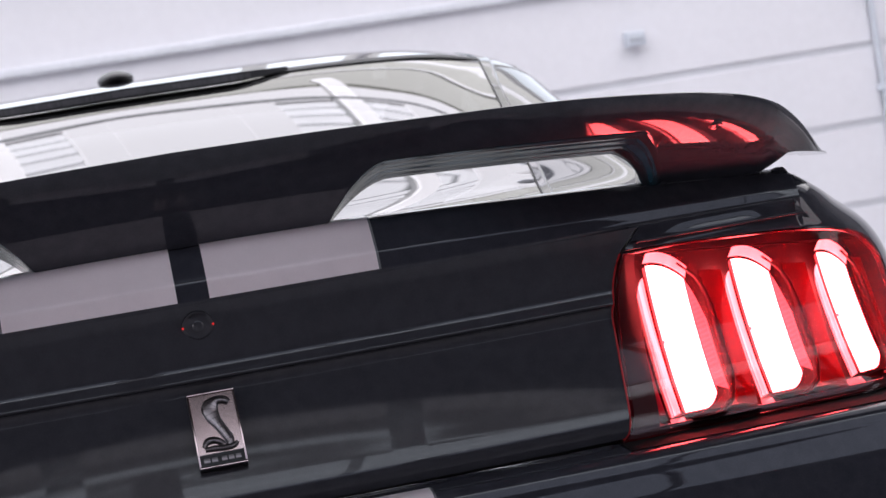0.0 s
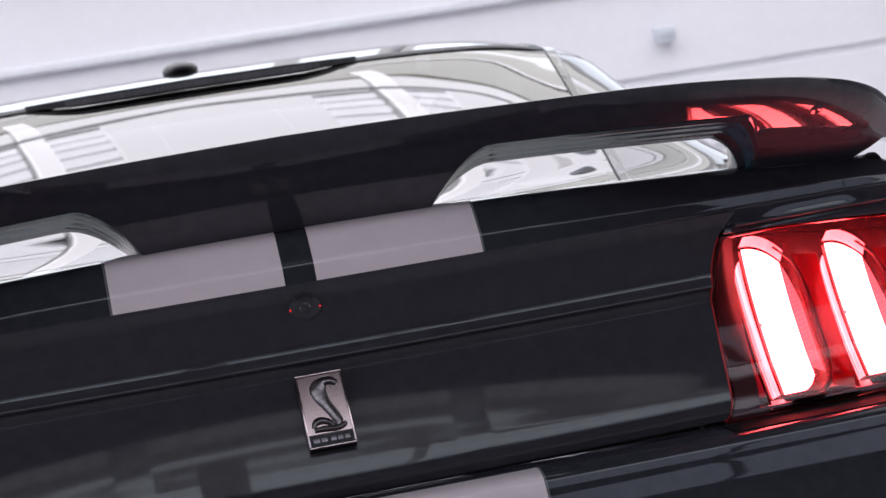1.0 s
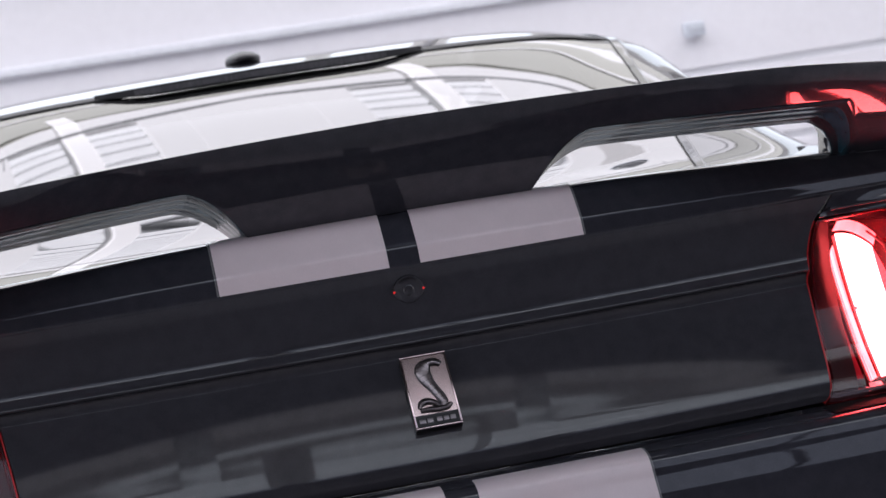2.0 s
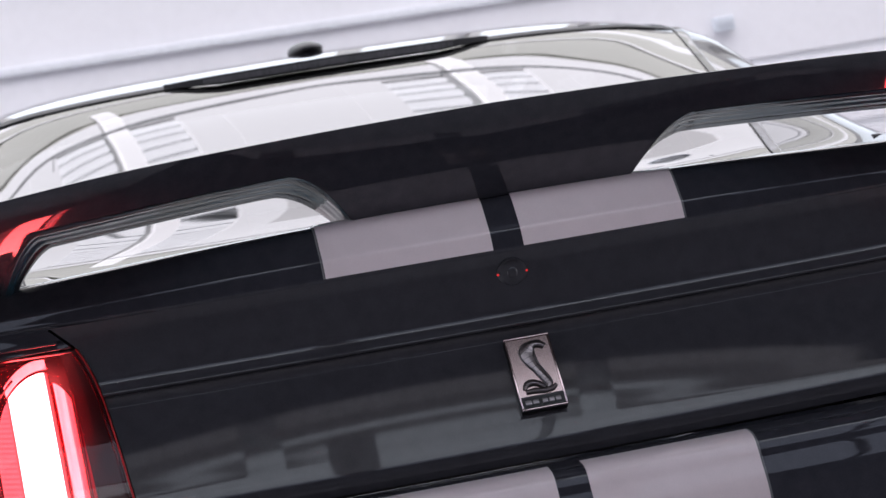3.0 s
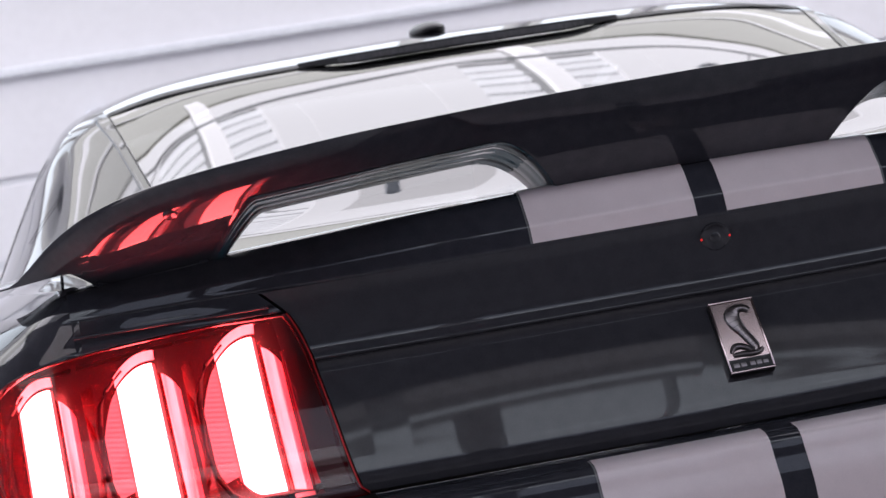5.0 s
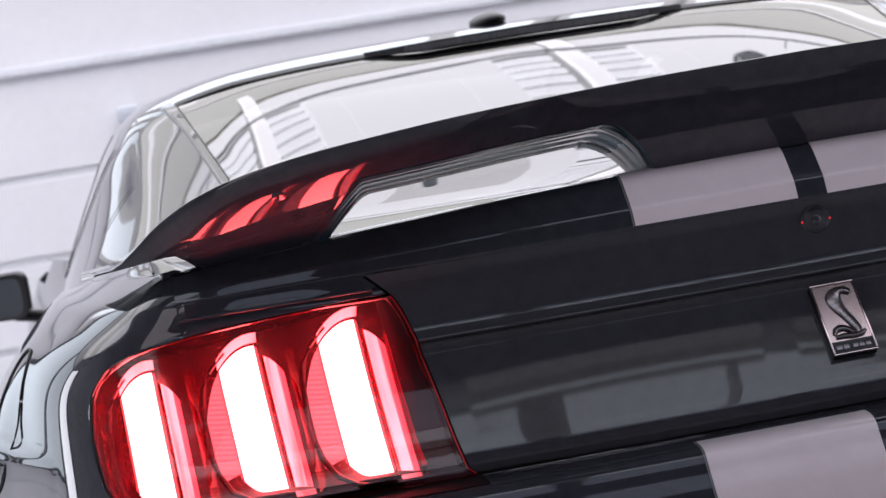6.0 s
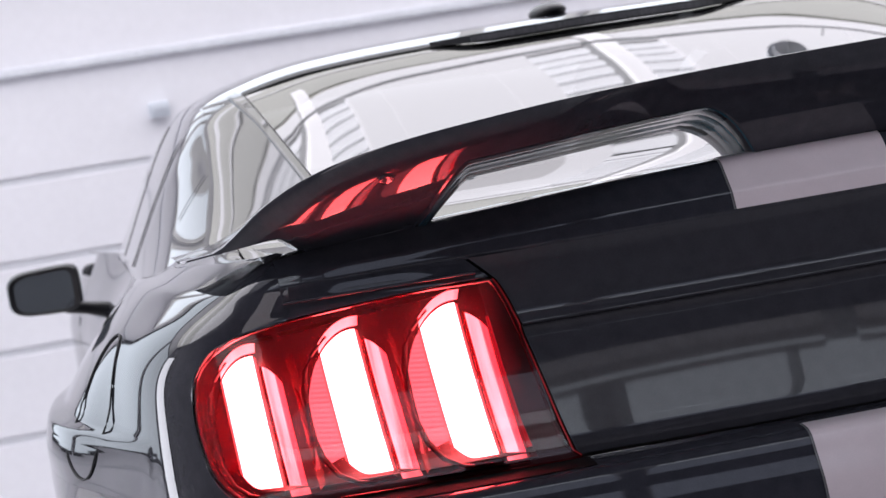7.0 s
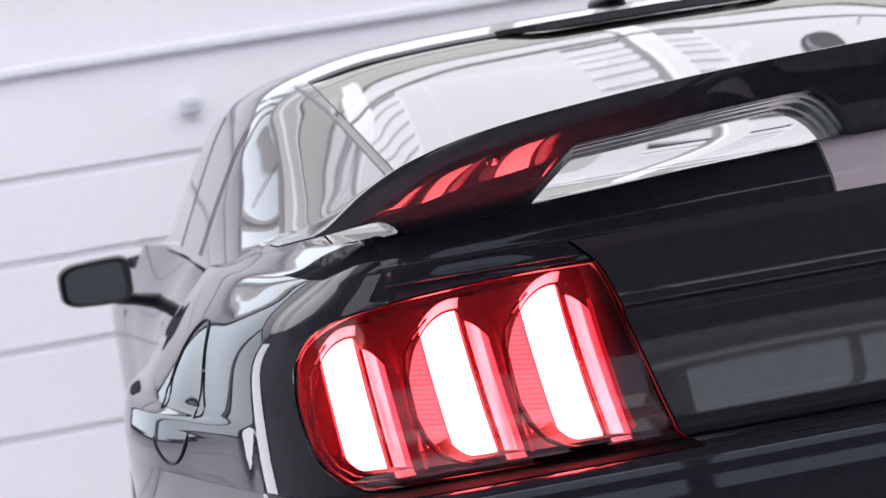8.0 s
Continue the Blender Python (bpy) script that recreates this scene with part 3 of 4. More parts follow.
def lamp(side):
    ob = part("tail_lamp", sheet([[skin(side * (gap(z) + 0.004 + q * (curve(OUTER, z) - gap(z) - 0.004)), lamp_y(z) + 0.10, z) for q in steps(0, 1, 30)] for z in steps(0.846, 1.034, 24)], 0.004), CHAMBER, car, "lit red tail lamp with three upright bars")
    edge = [(gap(z) + 0.004, z) for z in steps(0.846, 1.034, 20)] + [(s, curve(sorted((b, a) for a, b in OUTER if a > 0.94), s)) for s in steps(0.52, 0.78, 12)] + [(curve(OUTER, z), z) for z in steps(0.985, 0.855, 14)] + [(s, 0.845) for s in steps(0.74, 0.42, 14)]
    ring = edge + edge[:1]
    part("housing", sheet([[skin(side * s, lamp_y(z) + d, z) for s, z in ring] for d in (0.002, 0.02, 0.04, 0.06, 0.08, 0.10)]), CHAMBER, ob, "dark lamp housing")
    rim = [[skin(side * (s + (0.61 - s) * k * 0.03), lamp_y(z) + d, z + (0.94 - z) * k * 0.03) for s, z in ring] for k, d in ((0, 0.003), (0.5, 0.002), (1, 0.004), (1.2, 0.014))]
    part("lamp_rim", sheet(rim), RIM, ob, "glossy red rim")
    lens = part("lens", sheet([[skin(side * (gap(z) + 0.003 + q * (curve(OUTER, z) - gap(z) - 0.003)), lamp_y(z), z) for q in steps(0, 1, 40)] for z in steps(0.845, 1.035, 30)]), LENS, ob, "clear glossy lens")
    lens.visible_shadow = False
    part("lens_border", sheet([[skin(side * (gap(z) + 0.004 + w * q), lamp_y(z) + 0.0025 + 0.004 * q, z) for q in steps(0, 1, 6)] for z in steps(0.847, 1.033, 24) for w in (curve([(0.847, 0.034), (0.90, 0.032), (1.0, 0.024), (1.033, 0.016)], z),)], 0.001), CHAMBER, ob, "black inner border of the lens")
    part("lens_border", sheet([[skin(side * x, lamp_y(z) + 0.0025, z) for x in steps(gap(z) + 0.004, curve(OUTER, z) - 0.004, 40)] for z in steps(0.8465, 0.8545, 4)], 0.001), CHAMBER, ob, "black lower border of the lens")
    # tube added to paint a red line of leaked light along the gap
    part("lamp_gap_glow", tube([skin(side * (gap(z) + 0.0022), face_y(z) + 0.004, z) for z in steps(0.848, 1.034, 30)], 0.0010, 6), LEAK, ob, "thin tube whose red glow imitates lamp light in the gap")

    def solid(name, mat, fn, n, m, label="", back=0.0015):
        return part(name, sheet([[fn(u, v) for v in steps(0, 1, m)] for u in steps(0, 1, n)], back), mat, ob, label)

    for k, (xt, xb, zt, zb, dt, db) in enumerate(BARS):
        def at(dx, d, z):
            f = min(max((z - zb) / (zt - zb), -0.1), 1.1)
            return skin(side * (xb + (xt - xb) * f + dx), lamp_y(z) + db + (dt - db) * f + d, z)

        def top(dx):
            return zt - 0.020 * max(0.0, (dx + 0.018) / 0.038) ** 2

        def low(dx):
            return zb + 0.012 * max(0.0, (dx - 0.002) / 0.018) ** 2

        def core(u, v):
            dx = -0.0205 + 0.041 * v
            return at(dx, 0.0, low(dx) + (top(dx) - low(dx)) * u)

        bar = solid("light_bar", GLOW, core, 18, 12, "glowing white-red bar")
        # narrow glowing strips stand in for glare at the bar's edges
        for a, b in ((-0.0208, -0.0232), (0.0208, 0.0230)):
            solid("bar_glare", GLARE, lambda u, v: at(a + (b - a) * v, 0.001 + 0.002 * v, low(a) + 0.002 + (top(a) - low(a) - 0.004) * u), 18, 3, "glowing strip imitating the red glare at the bar's edge")
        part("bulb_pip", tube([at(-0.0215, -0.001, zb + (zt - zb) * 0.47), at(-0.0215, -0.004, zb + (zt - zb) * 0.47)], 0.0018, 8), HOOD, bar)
        # flank towards the middle of the car: a dark groove, a bright glowing strip and a red edge
        for v0, v1, mat, name, label in ((0.0, 0.16, HOUSING, "flank_groove", "dark red groove beside the bar"), (0.165, 0.72, GLOW2, "inner_flank", "pink glowing flank of the bar"), (0.725, 1.0, FLANKEDGE, "flank_edge", "red glowing edge of the flank")):
            solid(name, mat, lambda u, v: at(-0.0245 - 0.019 * (v0 + (v1 - v0) * v), -0.003 - 0.022 * (v0 + (v1 - v0) * v) ** 1.3, zb + 0.001 + (zt - 0.012 - 0.018 * (v0 + (v1 - v0) * v) ** 2 - zb) * u), 14, 5, label)
        solid("outer_flank", GLOW3 if k < 2 else HOUSING, lambda u, v: at(0.022 + 0.021 * v, 0.003 + 0.024 * v, zb + 0.010 + 0.010 * (1 - v) + (zt - 0.030 - 0.036 * v**1.6 - zb - 0.014) * u), 14, 6, "dim ribbed red flank of the bar" if k < 2 else "dark red flank of the bar")
        # arch over the bar, and the hood whose caught light is partly added glow
        solid("hood", HOOD, lambda u, v: at(-0.024 + 0.046 * v, -0.002 - (0.015 + 0.008 * (1 - v)) * u, top(-0.024 + 0.046 * v) + 0.003 + 0.012 * u), 6, 12, "reflector over the bar, its caught light partly put in as glow")
        arch = [at(0.012, -0.014, zt - 0.002), at(0.022, -0.012, zt - 0.010), at(0.032, -0.008, zt - 0.020), at(0.041, 0.000, zt - 0.036), at(0.046, 0.008, zt - 0.056), at(0.048, 0.012, zt - 0.10), at(0.048, 0.012, zb + 0.040), at(0.044, 0.008, zb + 0.020), at(0.034, -0.002, zb + 0.004), at(0.018, -0.010, zb - 0.004), at(0.0, -0.014, zb - 0.007)]
        part("arch", tube(arch, [0.0012, 0.0018, 0.0024, 0.003, 0.0034, 0.0034, 0.0034, 0.0034, 0.003, 0.0024, 0.0014], 8), CHAMBER, ob, "black frame round the bar's ribbed flank")
        # foot reflector with the hood's added glow
        solid("foot", HOOD, lambda u, v: at(-0.046 + 0.020 * v, -0.006 - 0.012 * u, zb - 0.003 - 0.006 * u), 5, 6, "small foot reflector, its caught light partly put in as glow")
        # dark red wall towards the next bar
        solid("divider", HOUSING, lambda u, v: at(0.046 + 0.012 * v, 0.026 - 0.052 * v * (1 if k < 2 else 0.5), zb - 0.004 + (zt - 0.012 - zb) * u), 14, 6)
        if k == 0:
            # added strip; its emission stands in for a lit red wall
            solid("inner_wall_glow", GLOW4, lambda u, v: at(-0.0455 - 0.017 * v, -0.020 + 0.016 * v, zb + 0.004 + (zt - 0.022 - zb) * u), 14, 5, "dim red strip whose glow imitates light on the housing")
            solid("divider", HOUSING, lambda u, v: at(-0.046 - 0.012 * v, -0.024 + 0.05 * v, zb - 0.004 + (zt - 0.006 - zb) * u), 14, 6)
        # added plate, so the bar's image in the spoiler runs on in red
        solid("red_plate", REDPLATE, lambda u, v: at(-0.020 + 0.040 * v, 0.004 - 0.030 * u, zb - 0.004), 5, 8, "added red plate that lengthens the bar's mirror image")
        solid("shelf", CHAMBER, lambda u, v: at(-0.046 + 0.104 * v, 0.03 - 0.055 * u, zb - 0.008), 5, 10)
        solid("eave", CHAMBER, lambda u, v: at(-0.046 + 0.104 * v, 0.03 - 0.050 * u, min(zt + 0.016 - 0.010 * v, 1.033)), 5, 10)
    return ob


for side in (-1, 1):
    lamp(side)

# skin round the lamps and the flanks
WING = LIP[:-1] + [(0.048, 1.055), (0.0495, 1.046), (0.050, 1.040), (0.0495, 1.032), (0.048, 1.02), (0.046, 1.0), (0.0415, 0.98), (0.036, 0.96), (0.0285, 0.94), (0.0205, 0.92), (0.010, 0.90), (-0.003, 0.88), (-0.014, 0.862), (-0.0235, 0.845), (-0.026, 0.838)]


SOFT = [(0.097, 1.1195), (0.086, 1.1165), (0.076, 1.1105), (0.0690, 1.1025), (0.0635, 1.0945), (0.0600, 1.0880), (0.0572, 1.0815), (0.0550, 1.0750), (0.0530, 1.0680), (0.0515, 1.0615)] + WING[10:]


# how far the shoulder falls inwards at the corner, by height
CORNER = [(0.30, 0.03), (0.55, 0.015), (0.80, 0.0), (0.96, 0.002), (0.98, 0.008), (1.0, 0.022), (1.03, 0.052), (1.08, 0.10), (1.12, 0.135)]


def wing_point(s, y, z):
    """The rear wing: the section swept round the plan, inset along its normal."""
    a = abs(s)
    p = skin(s, y, z)
    up = smooth(1.0, 1.045, z)
    if up > 0:
        def plan(v):
            return Vector((curve(PLAN_X, v) if v > 0.7 else v, curve(PLAN_Y, v) if v > 0.7 else 0.127 * v * v))
        t = (plan(a + 0.03) - plan(a - 0.03)).normalized()
        flank = curve(CORNER, z) + (0.955 - curve(FLANK, z) - curve(CORNER, z)) * smooth(0.80, 1.7, a)
        off = y + (flank - y) * smooth(0.68, 0.92, a)
        q = plan(a) + off * Vector((-t.y, t.x))
        p = p.lerp(Vector((math.copysign(q.x, s), q.y, z)), up)
    if z > 1.059:
        p.z = 1.059 + (z - 1.059) / 0.06 * (top_z(min(abs(p.x), 0.80)) - 1.059)
    return p


def dented(p, amount, size=0.17):
    """Sheet metal is never quite even: long shallow waves, as an offset."""
    u, v, w = p.x / size, p.y / size, p.z / size
    return amount * (math.sin(2.1 * v + 1.3 * w + 0.6) + 0.7 * math.sin(3.1 * w - 1.1 * v + 1.9 * u) + 0.5 * math.sin(4.3 * v + 0.7 * w + 2.2))


def ledge(y, z):
    """How far the haunch steps out below the shoulder."""
    return curve([(0.24, 0.0), (0.40, 0.011), (0.60, 0.018), (0.85, 0.021), (1.15, 0.016), (1.70, 0.0)], y) * curve([(0.50, 0.0), (0.70, 0.55), (0.85, 0.90), (0.89, 0.97), (0.898, 1.0), (0.904, 0.94), (0.914, 0.12), (0.920, 0.0)], z)


def wing_start(z):
    return max(curve(OUTER, z) + 0.004, 0.676) if z < 1.04 else 0.676


def lamp_top(s):
    return min(curve(sorted((b, a) for a, b in OUTER if a > 0.94), s), 1.0362)


def quarter(side):
    sharp, soft = interp_section(WING, 73), interp_section(SOFT, 73)

    def blended(s, i):
        """The lip's crease fades out round the corner."""
        r = min(max((s - 0.70) / 0.09, 0.0), 1.0)
        (y0, z0), (y1, z1) = sharp[i], soft[i]
        return wing_point(side * s, y0 + (y1 - y0) * r, z0 + (z1 - z0) * r)

    grid = relax([[blended(wing_start(z) + (2.4 - wing_start(z)) * q**1.6, i) for q in steps(0, 1, 100)] for i, (y, z) in enumerate(sharp)], 80)
    fine = []
    for a, b in zip(grid, grid[1:]):
        n = 4 if 0.88 < a[60].z < 0.94 else 1
        fine += [[p.lerp(q, k / n) for p, q in zip(a, b)] for k in range(n)]
    grid = fine + grid[-1:]
    # the haunch steps out in a ledge below the filler flap
    for row in grid:
        for p in row:
            p.x += side * (ledge(p.y, p.z) + dented(p, 0.0011) * min(max((p.y - 0.25) / 0.2, 0.0), 1.0) * min(max((1.10 - p.z) / 0.03, 0.0), 1.0))
    ob = part("rear_wing", sheet(grid, 0.003), PAINT, car, "glossy black rear wing")
    rows = []
    for s in steps(0.684, 1.75, 60):
        p = wing_point(side * s, *LIP[0])
        inner = Vector((side * 0.684, p.y, deck_z(0.684, p.y)))
        rows.append([inner.lerp(p, q) + Vector((0, 0, 0.006 * math.sin(math.pi * q))) for q in steps(0, 1, 12)])
    part("wing_top", sheet(rows, 0.003, (0, 0, -1)), PAINT, ob)
    part("lamp_surround", sheet([[skin(side * s, y + tuck(s, z), z) for s in steps(gap(z) + 0.004, 0.6742, 30)] for y, z in ((0.0498, 1.0595), (0.0505, 1.055), (0.0507, 1.048), (0.0512, 1.0455), (0.0545, 1.0450), (0.0545, 1.0437), (0.0515, 1.0432), (0.0508, 1.0375))]
                               + [[skin(side * s, y, 1.0375 + (lamp_top(s) + 0.0006 - 1.0375) * k) for s in steps(gap(1.0375) + 0.004, 0.6742, 30)] for y, k in ((0.0506, 0.3), (0.0504, 0.7), (0.0506, 0.95), (0.060, 1.0))], 0.003), PAINT, ob)
    sill = relax([[skin(side * s, -0.026, z) for s in steps(0.915, 2.4, 60)] for z in steps(0.8381, 0.25, 30)], 20)
    for row in sill:
        for p in row:
            p.x += side * ledge(p.y, p.z)
    # rounded edges over the lamp, which catch its light
    for y, z, r, s0 in ((0.0518, 1.0592, 0.0016, 0.47), (0.0462, 1.0440, 0.0017, 0.475)):
        bead = []
        for s in steps(s0, 0.674, 40):
            bead.append(skin(side * s, y + tuck(s, z), z))
        part("edge_bead", tube(bead, r, 8), PAINT, ob)
    edge = sorted((p.y, p.x, p.z) for p in grid[-1])
    ey, ex, ez = ([e[c] for e in edge] for c in range(3))
    for i, row in enumerate(sill):
        for p in row:
            dx = float(np.interp(p.y, ey, ex)) - p.x if i == 0 else 0.0
            if i == 0:
                p.x += dx
                p.z = float(np.interp(p.y, ey, ez)) - 0.0002
    for i in range(1, 8):
        for k, p in enumerate(sill[i]):
            p.x += (sill[0][k].x - p.x) * math.exp(-i / 2.5) * 0.9
    part("sill_side", sheet(sill, 0.003), PAINT, ob)
    # filler flap
    near = np.array([tuple(p) for row in grid for p in row])
    flap = []
    for a in steps(0, 2 * math.pi, 97):
        p = skin(side * (1.205 + 0.083 * math.cos(a)), 0.0, 0.9325 + 0.083 * math.sin(a))
        d = np.hypot(near[:, 1] - p.y, near[:, 2] - p.z)
        k = np.argsort(d)[:14]
        fit = np.linalg.lstsq(np.c_[np.ones(14), near[k, 1] - p.y, near[k, 2] - p.z], near[k, 0], rcond=None)[0]
        flap.append(Vector((float(fit[0]) + side * 0.0015, p.y, p.z)))
    flap = [Vector((sum(flap[(i + j) % 96].x for j in range(-4, 5)) / 9, p.y, p.z)) for i, p in enumerate(flap)]
    part("filler_flap", tube(flap, 0.0013, 6, False), RUBBER, ob, "round filler flap outlined by a dark gap")


for side in (-1, 1):
    quarter(side)

# bumper
BUMP = [(-0.018, 0.847), (-0.045, 0.846), (-0.066, 0.8435), (-0.0765, 0.8385), (-0.0815, 0.8305), (-0.0855, 0.822), (-0.0905, 0.812), (-0.0955, 0.802), (-0.0985, 0.7945), (-0.1010, 0.783), (-0.1035, 0.770), (-0.1065, 0.745), (-0.1085, 0.71), (-0.1085, 0.62), (-0.085, 0.50), (-0.03, 0.36)]
bump_sec = interp_section(BUMP, 60)
bumper = part("rear_bumper", sheet([[skin(s, y, z - 0.012 * min(abs(s), 0.75) ** 2) for s in steps(-0.90, 0.90, 101)] for y, z in bump_sec], 0.004), PAINT, car, "glossy black rear bumper")
for side in (-1, 1):
    # dull strip added to keep the lamp's red reflection off the ledge
    part("bumper_dull_strip", sheet([[skin(side * s, y, z + 0.0012 - 0.012 * min(abs(s), 0.75) ** 2) for s in steps(0.405, 0.80, 40)] for y, z in bump_sec[:8]], 0.0008), DULLBLACK, bumper, "dull black strip, added to hide the tail lamp's reflection")
for x0, x1 in ((-0.194, -0.0165), (0.0165, 0.194)):
    stripe("stripe", x0, x1, bump_sec[5:43], lambda s, y, z: skin(s, y, z - 0.012 * s * s), bumper)
    edge = x0 - 0.0024 if x0 < 0 else x1 + 0.0006
    stripe("stripe_edge", edge, edge + 0.0018, bump_sec[5:43], lambda s, y, z: skin(s, y, z - 0.012 * s * s), bumper, 0.0008, PINLINE, "thin grey border of the stripe")

# spoiler: one blade on three feet, with a slot at either side of the middle
TOPZ = [(0, 1.2155), (0.15, 1.2135), (0.33, 1.2075), (0.5, 1.195), (0.585, 1.183), (0.64, 1.167), (0.68, 1.145), (0.71, 1.120), (0.735, 1.100), (0.765, 1.0855)]


def blade_face(x, f):
    """The rear face of the blade, from its tail edge (f = 0) down to its foot (1): hollow below, rounding over to the edge, and swept more towards the ends."""
    a = abs(x)
    base = max(curve(TOPZ, a) - (top_z(a) - 0.004), 0.004)
    u = min(max(a, 0.30), 0.745) - 0.5
    slope = 1.41 - 1.36 * u - 7.423 * u * u - 15.359 * u**3
    hollow = (1 - f) + (0.486 + 0.568 * u + 0.963 * u * u) * f * (1 - f) + 0.483 * f * (1 - f) * (1 - 2 * f)
    middle = 0.89 * (1 - f ** (0.90 + 0.40 * max(0.0, 1 - a / 0.45)))
    b = smooth(0.24, 0.42, a)
    return 0.090 - 0.030 * b * (1 - smooth(0.62, 0.72, a)) * (1 - smooth(0.72, 1.0, f)) + 0.127 * a * a + 0.09 * (max(0.0, a - 0.69) / 0.075) ** 2 - base * (middle + (slope * hollow - middle) * b)


def slot_top(x, deep=0.0):
    """Lower edge of the blade over a slot, at the rear face or deeper inside; the feet reach down to the lid."""
    a = abs(x)
    low = top_z(a) - 0.004 - 0.003 * smooth(0.48, 0.52, a) * (1 - smooth(0.64, 0.67, a)) + 0.024 * smooth(0.630, 0.672, a)
    high = 1.1775 - 0.075 * a * a - 0.019 * deep
    a0, a1 = 0.150 + 0.012 * deep, 0.526 - 0.018 * deep
    t = 0.0
    if a0 < a < a1:
        t = 1 - max(0.0, 1 - (a - a0) / 0.068) ** 1.75
        u = min((a1 - a) / 0.046, 1.0)
        t = min(t, 1 - (1 - u) ** 1.5)
    return low + (high - low) * t


def blade_section(x):
    """Points round the blade from its top front edge, over the tail edge, down the hollow rear face, and back underneath."""
    yb, zt, zl = blade_face(x, 0.0), curve(TOPZ, abs(x)), slot_top(x)
    zt = max(zt, zl + 0.002)
    d = zt - zl
    base = max(curve(TOPZ, abs(x)) - (top_z(x) - 0.004), 0.004)
    pts = [(yb + 0.24, zt - min(0.050, d * 0.6)), (yb + 0.12, zt - min(0.016, d * 0.2)), (yb + 0.04, zt - 0.002 * min(1, d * 50)), (yb + 0.0012, zt), (yb + 0.0002, zt - min(0.0006, d * 0.05))]
    for q in steps(0.04, 1.0, 26):
        z = zt - d * q
        pts.append((blade_face(x, min((zt - z) / base, 1.0)), z))
    yl = pts[-1][0]
    for k in steps(0.03, 1.0, 22):
        pts.append((yl + 0.095 * k, min(slot_top(x, k + 0.075 * math.sin(k * 9.0)), zl)))
    pts.append((yl + 0.100, min(slot_top(x, 1.05), zl) + 0.002))
    return pts


xs = sorted(set([round(v, 4) for v in steps(-0.765, 0.765, 141)] + [sg * round(v, 4) for sg in (-1, 1) for v in (*steps(0.148, 0.212, 24), *steps(0.435, 0.528, 44))]))
spoiler = part("spoiler", sheet([[Vector((x, y, z)) for y, z in blade_section(x)] + [Vector((x, *blade_section(x)[0]))] for x in xs]), PAINT, car, "glossy black spoiler with two slots")
# overlay on the black underside; blue-grey colour and ripples imitate its reflections
for sg in (-1, 1):
    rows = []
    for x in [*steps(0.150, 0.215, 22), *steps(0.225, 0.435, 24), *steps(0.445, 0.5255, 30)]:
        zl = slot_top(x)
        yl = blade_section(x)[30][0]
        rows.append([Vector((sg * x, yl + 0.002 + 0.093 * k, min(slot_top(x, k + 0.014 * math.sin(k * 22.0)), zl) - 0.0012)) for k in steps(0.0, 1.0, 50)])
    part("slot_sheen", sheet(rows), SLOTSHEEN, spoiler, "slot underside with bluish reflections put into its colour")
    (y0, z0), (y, z), (y1, z1) = blade_section(0.560)[12:15]
    out = Vector((0, z1 - z0, y0 - y1)).normalized()
    out = out if out.y < 0 else -out
    c = Vector((sg * 0.560, y, z))
    part("plug", tube([c - out * 0.002, c + out * 0.0008, c + out * 0.0014, c + out * 0.0010], [0.0078, 0.0076, 0.0062, 0.0035], 20), PAINT, spoiler, "round black plug")


# reversing camera under the lip
eye = part("reversing_camera", tube([(0, 0.056, 1.0375), (0, 0.0518, 1.0372), (0, 0.0514, 1.0371), (0, 0.0511, 1.0370), (0, 0.0510, 1.0370)], [0.0165, 0.0165, 0.0160, 0.0148, 0.0125], 32), GLOSS, car, "small black reversing camera")
part("camera_lens", tube([(0, 0.0509, 1.0370), (0, 0.0494, 1.0368)], [0.006, 0.004], 20), GLOSS, eye)
# painted glints: emissive dots where the camera would mirror the tail lamps
for sg in (-1, 1):
    part("camera_glint", tube([(sg * 0.0155, 0.0513, 1.0373), (sg * 0.0155, 0.0500, 1.0372)], [0.0013, 0.0009], 10), REDDOT, eye, "tiny glowing dot imitating a tail lamp's glint")

# glasshouse
ROOF = [(0.55, 1.06), (0.70, 1.098), (0.80, 1.139), (1.00, 1.222), (1.20, 1.304), (1.30, 1.342), (1.40, 1.360), (1.60, 1.376), (2.0, 1.386), (2.4, 1.378), (2.75, 1.345), (3.1, 1.21), (3.5, 1.03), (3.6, 0.99)]


def house(c, y):
    """The skin of the glasshouse: c runs from 0 in the middle to 1 at the belt line."""
    zc = curve(ROOF, y)
    belt = 1.055 if y < 2.4 else 1.055 - 0.03 * (y - 2.4)
    up = min(max((zc - belt) / 0.33, 0.0), 1.0)
    keep = [(0.0, 0.0, 0.0), (0.3, 0.30, 0.0045), (0.5, 0.47, 0.0150), (0.62, 0.578, 0.038), (0.70, 0.645, 0.066), (0.78, 0.690, 0.118), (0.88, 0.738, 0.205), (1.0, 0.80, 0.33)]
    x = curve([(a, b) for a, b, _ in keep], c)
    drop = curve([(a, d) for a, _, d in keep], c)
    return Vector((x, y, zc - drop * up if zc > belt else zc))


def house_patch(name, c0, c1, ys, mat, parent, label="", n=24, back=0.004, lift=0.0):
    rows = []
    for y in ys:
        row = []
        for c in steps(c0(y) if callable(c0) else c0, c1(y) if callable(c1) else c1, n):
            p = house(abs(c), y)
            row.append(Vector((math.copysign(p.x, c), p.y, p.z + lift)))
        rows.append(row)
    rows = relax(rows, 12) if len(rows) > 9 and n > 9 else rows
    return part(name, sheet(rows, back, (0, 0, -1)) if back else sheet(rows), mat, parent, label)


